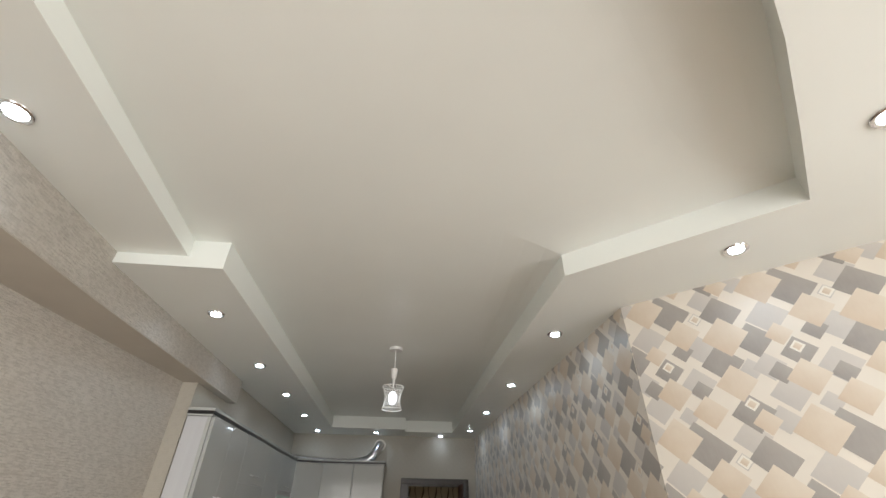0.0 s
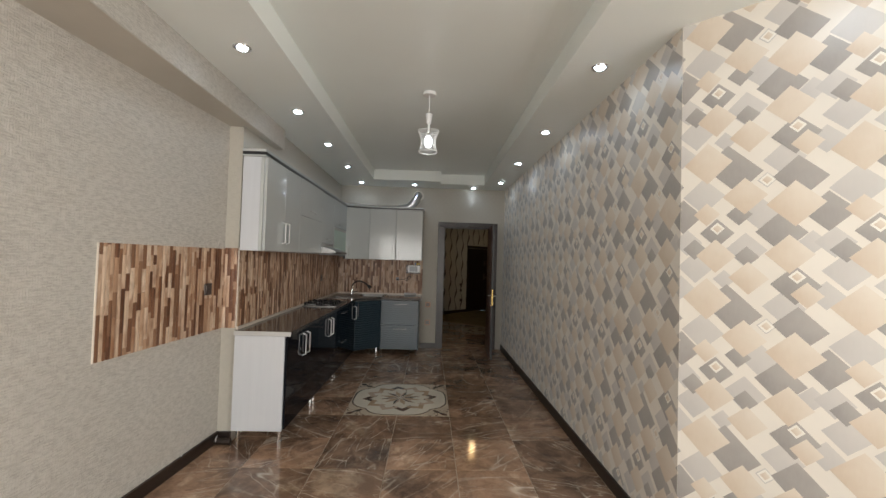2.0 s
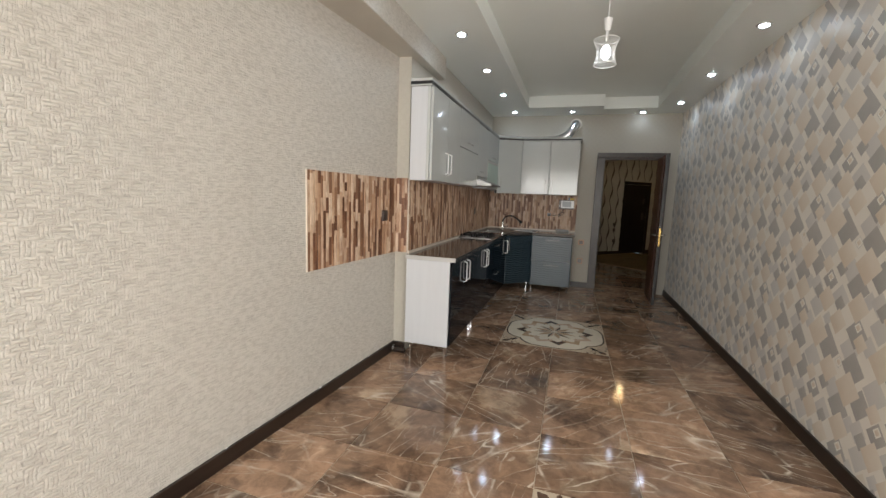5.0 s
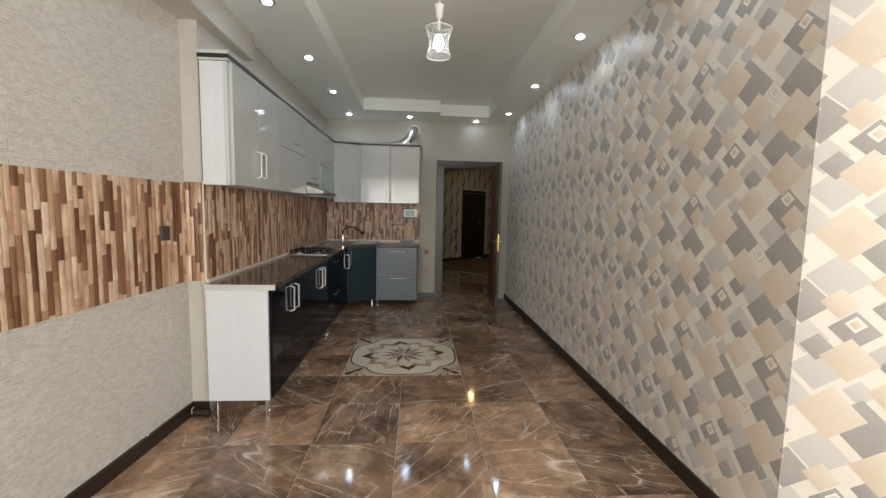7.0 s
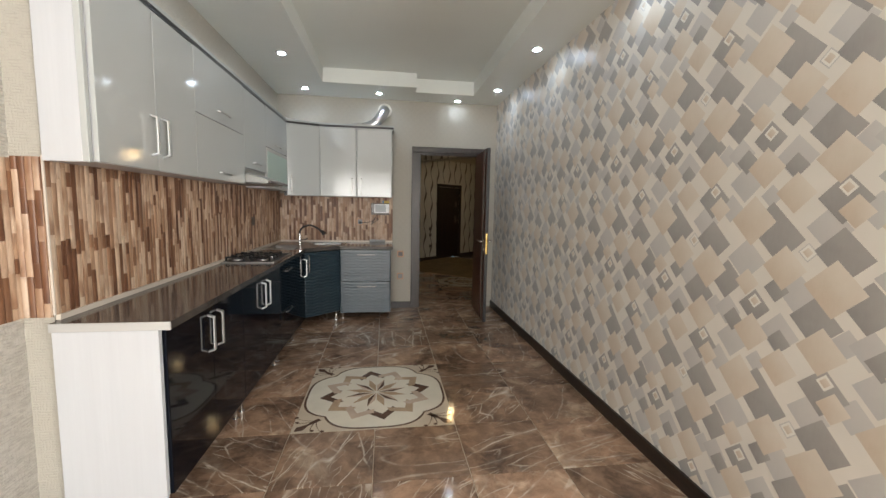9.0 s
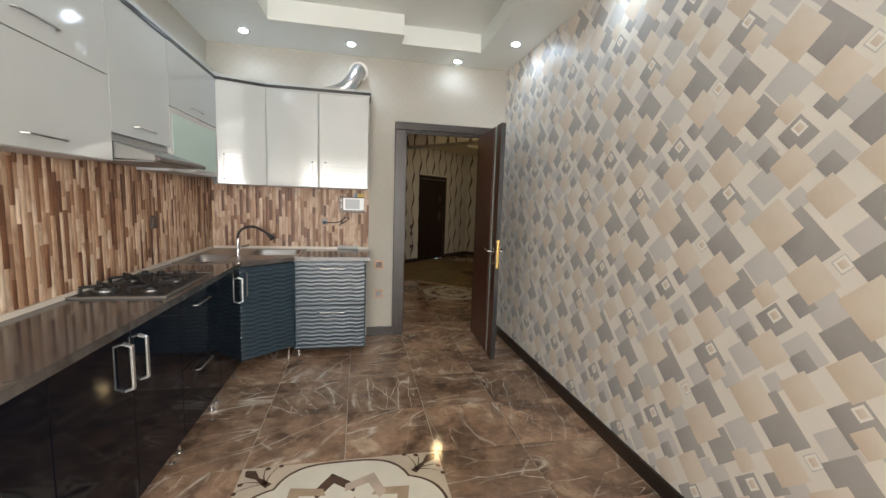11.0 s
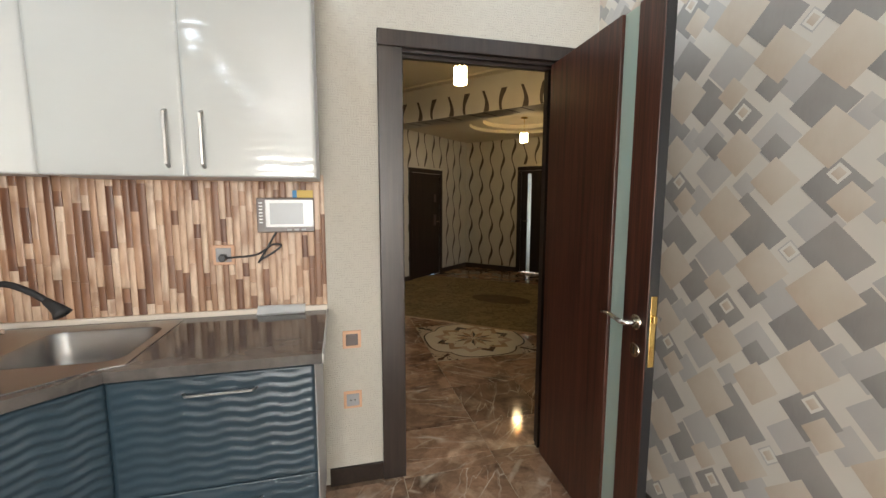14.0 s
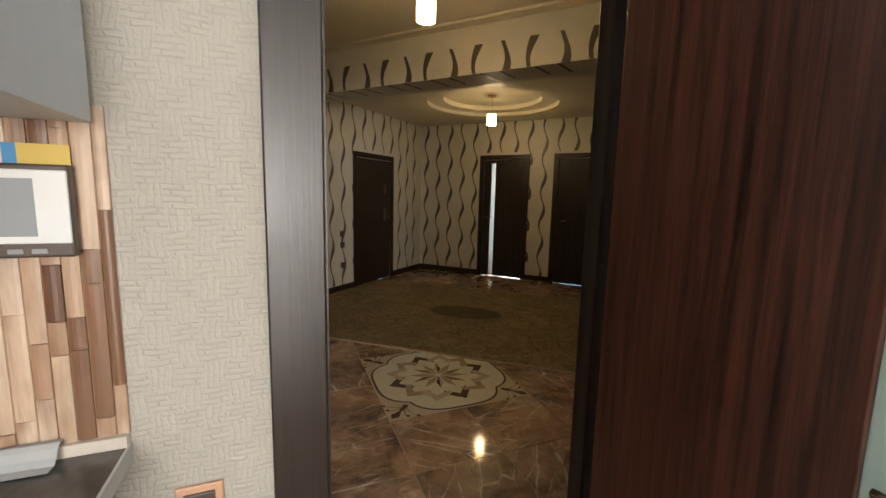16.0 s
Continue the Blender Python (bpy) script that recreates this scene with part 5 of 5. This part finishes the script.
def hall_door(name, a, d, s0, s1, h, label, hinge_far, glass):
    """A closed dark door with casing in a hallway wall."""
    ang = math.degrees(math.atan2(d.y, d.x))
    o = a + d * s0
    w = s1 - s0
    k = thing(name, (o.x, o.y, 0), label, "door", "", "structure", ang)
    for x0, x1 in ((-0.075, 0.004), (w - 0.004, w + 0.075)):
        part("casing", box(x0, x1, -0.022, 0.0, 0, h + 0.004, bevel=0.003), M["hall_door"], k)
    part("casing", box(-0.075, w + 0.075, -0.022, 0.0, h + 0.006, h + 0.08, bevel=0.003), M["hall_door"], k)
    if glass:
        g0, g1 = glass
        part("panel", box(0.004, g0, 0.0, 0.04, 0.01, h - 0.0005), M["hall_door"], k)
        part("panel", box(g1, w - 0.004, 0.0, 0.04, 0.01, h - 0.0005), M["hall_door"], k)
        part("rail", box(g0, g1, 0.0, 0.04, h - 0.05, h - 0.0005), M["hall_door"], k)
        part("pane", box(g0, g1, 0.012, 0.02, 0.01, h - 0.05), M["pane"], k, "frosted glass strip lit from the room behind")
    else:
        part("panel", box(0.004, w - 0.004, 0.0, 0.04, 0.01, h - 0.0005, bevel=0.0004), M["hall_door"], k)
        part("lock_box", box(w - 0.20, w - 0.12, -0.012, 0.0, 0.93, 1.12, bevel=0.004), M["dark_plastic"], k)
        part("viewer", box(w - 0.19, w - 0.12, -0.012, 0.0, 1.36, 1.50, bevel=0.004), M["dark_plastic"], k)
    hx = 0.07 if hinge_far else w - 0.07
    part("handle", tube([(hx, 0, 1.0), (hx, -0.04, 1.0), (hx + (0.1 if hinge_far else -0.1), -0.045, 1.0)], 0.008, 8), M["nickel"], k)
    return k


hall_door("door_2", WA0, U, *gapA[0], "dark brown steel entrance door in the hallway", False, None)
hall_door("door_3", CN, V, *gapB[0], "dark door with a bright frosted glass strip", True, (0.125, 0.205))
hall_door("door_4", CN, V, *gapB[1], "dark wooden door at the end of the hallway", True, None)

# the bright room behind the glazed hallway door
rb = CN + V * 1.575
rm = Matrix(((V.x, -V.y, 0, rb.x), (V.y, V.x, 0, rb.y), (0, 0, 1, 0), (0, 0, 0, 1)))
br = bmesh.new()
for spans in ((-0.7, -0.6, 0.121, 1.6, 0, 2.6), (0.6, 0.7, 0.121, 1.6, 0, 2.6), (-0.7, 0.7, 1.6, 1.7, 0, 2.6), (-0.7, 0.7, 0.121, 1.7, 2.6, 2.7)):
    own = box(*spans)
    bmesh.ops.transform(own, matrix=rm, verts=own.verts[:])
    merged(own, br)
setting("wall_room_behind", br, M["plain_wall"], "plain walls of the bright room behind the glazed door", "wall")
lamp("room_window_light", 'AREA', rm @ look((0, 1.55, 1.3), (0, 0, 1.3)), 40.0, (0.92, 0.97, 1.0), 1.0, 2.0)

# ceilings, beam and the round recess
hc = box(-3.4, 7.2, 0.14, 9.6, HW, HW + 0.1)
setting("ceiling_2", hc, M["hall_ceiling"], "cream hallway ceiling", "ceiling")
VB = Vector((0.645, -0.764, 0)).normalized()
B0 = Vector((1.352, 3.646, 0)) - VB * 2.4
B1 = B0 + VB * 6.5
bz = 2.37
bb = slab(B0, B1, bz, HW - 0.004, 0.34)
hb = setting("beam_2", bb, M["hall_paper"], "hallway ceiling beam papered with wavy ribbons", "beam")
ribbons(hb, B0, B1, bz, 2.60, -1, phase=0.4, fat=1.7)
fold = bmesh.new()
k, s = 0, 0.11
nb = Vector((-VB.y, VB.x, 0))
while s < 6.4:
    c = s + (0.03 if k % 2 else -0.03)
    pts = [B0 + VB * (c + 0.01 * i + e) + nb * (0.002 + 0.05 * i) + Vector((0, 0, bz - 0.0015)) for i in range(6) for e in (-0.014, 0.014)]
    vs = [fold.verts.new(p) for p in pts]
    for i in range(0, 10, 2):
        fold.faces.new((vs[i], vs[i + 1], vs[i + 3], vs[i + 2]))
    s += 0.235
    k += 1
ob = part("ribbon_print", fold, M["hall_ribbon"], hb)
ob["kind"] = "stuff"
mould = slab(B0 - nb * 0.11, B1 - nb * 0.11, HW - 0.028, HW - 0.006, 0.108)
setting("trim", mould, M["hall_ceiling"], "plain cream cove moulding along the hallway beam", "trim")
LF = Vector((3.52, 4.07, 0))
ringpts = [(LF.x + 0.85 * math.cos(a), LF.y + 0.85 * math.sin(a)) for a in (2 * math.pi * i / 48 for i in range(48))]
ring2 = [(LF.x + 0.64 * math.cos(a), LF.y + 0.64 * math.sin(a)) for a in (2 * math.pi * i / 48 for i in range(48))]
quad = [tuple((B0 + nb * 0.34).xy), tuple((B1 + nb * 0.34).xy), tuple((B1 + nb * 5).xy), tuple((B0 + nb * 5).xy)]
low = prism(quad, 2.56, 2.61, [ringpts])
prism(quad, 2.61, 2.67, [ring2], bm=low)
prism(quad, 2.67, 2.72, bm=low)
setting("ceiling_3", low, M["hall_ceiling"], "cream plasterboard ceiling with a round stepped recess", "ceiling")


def hall_lamp(at, drop, r, h, watts):
    p = thing("pendant_lamp", at, "small pendant lamp with a warm glowing crystal shade", "lamp", "hallway pendants")
    part("canopy", cyl((0, 0, -0.02), 0.05, 0.02, 'z', 20, bevel=0.004), M["brass"], p)
    part("rod", cyl((0, 0, -drop), 0.004, drop - 0.02, 'z', 8), M["brass"], p)
    part("cap", cyl((0, 0, -drop - 0.012), r * 0.9, 0.012, 'z', 20), M["brass"], p)
    shade = part("shade", cyl((0, 0, -drop - 0.016), r, 0.004, 'z', 20), M["brass"], p, "brass shade ring")
    for k in range(16):
        a = 2 * math.pi * k / 16
        own = box(-0.0055, 0.0055, -0.004, 0.004, -drop - 0.012 - h, -drop - 0.012 + (0.012 if k % 2 else 0.0), bevel=0.002)
        bmesh.ops.transform(own, matrix=Matrix.Rotation(a, 4, 'Z') @ Matrix.Translation((0, r, 0)), verts=own.verts[:])
        part("rod_drop", own, M["warm"], shade, "glowing crystal rod" if k == 0 else "")
    part("bulb", cyl((0, 0, -drop - 0.012 - h * 0.9), r * 0.45, h * 0.7, 'z', 14, bevel=0.004), M["warm"], p)
    lamp("pendant_glow", 'POINT', Matrix.Translation((at[0], at[1], at[2] - drop - h - 0.05)), watts, (1.0, 0.76, 0.42), 0.05)


hall_lamp((1.73, 1.55, HW), 0.265, 0.052, 0.13, HALL_WATTS)
hall_lamp((LF.x, LF.y, 2.67), 0.24, 0.055, 0.13, HALL_WATTS)

rc = Vector((2.87, 3.31, 0))
rug = thing("carpet", (rc.x, rc.y, 0.001), "gold-brown patterned carpet with an oval centre", "carpet", rz=math.degrees(math.atan2(-0.632, 0.775)))
part("carpet_body", box(-1.9, 1.9, -1.3, 1.25, 0, 0.008, bevel=0.003), M["rug"], rug)
part("border", prism([(-1.9, -1.3), (1.9, -1.3), (1.9, 1.25), (-1.9, 1.25)], 0.0, 0.0095, [[(-1.87, -1.27), (1.87, -1.27), (1.87, 1.22), (-1.87, 1.22)]]), M["m_tan"], rug)
part("oval_motif", prism([(0.42 * math.cos(a), 0.24 * math.sin(a)) for a in (2 * math.pi * i / 36 for i in range(36))], 0.0, 0.0098), M["rug_oval"], rug)
for s, z in ((2.425, 0.80), (2.435, 0.645), (2.44, 0.36)):
    p = WA0 + U * s
    k = thing("wall_plate", (p.x, p.y, z), "small dark switch plate on the hallway wall", "switch", "hallway switches", rz=math.degrees(HA))
    part("plate", box(-0.04, 0.04, -0.01, 0, -0.04, 0.04, bevel=0.003), M["dark_plastic"], k)
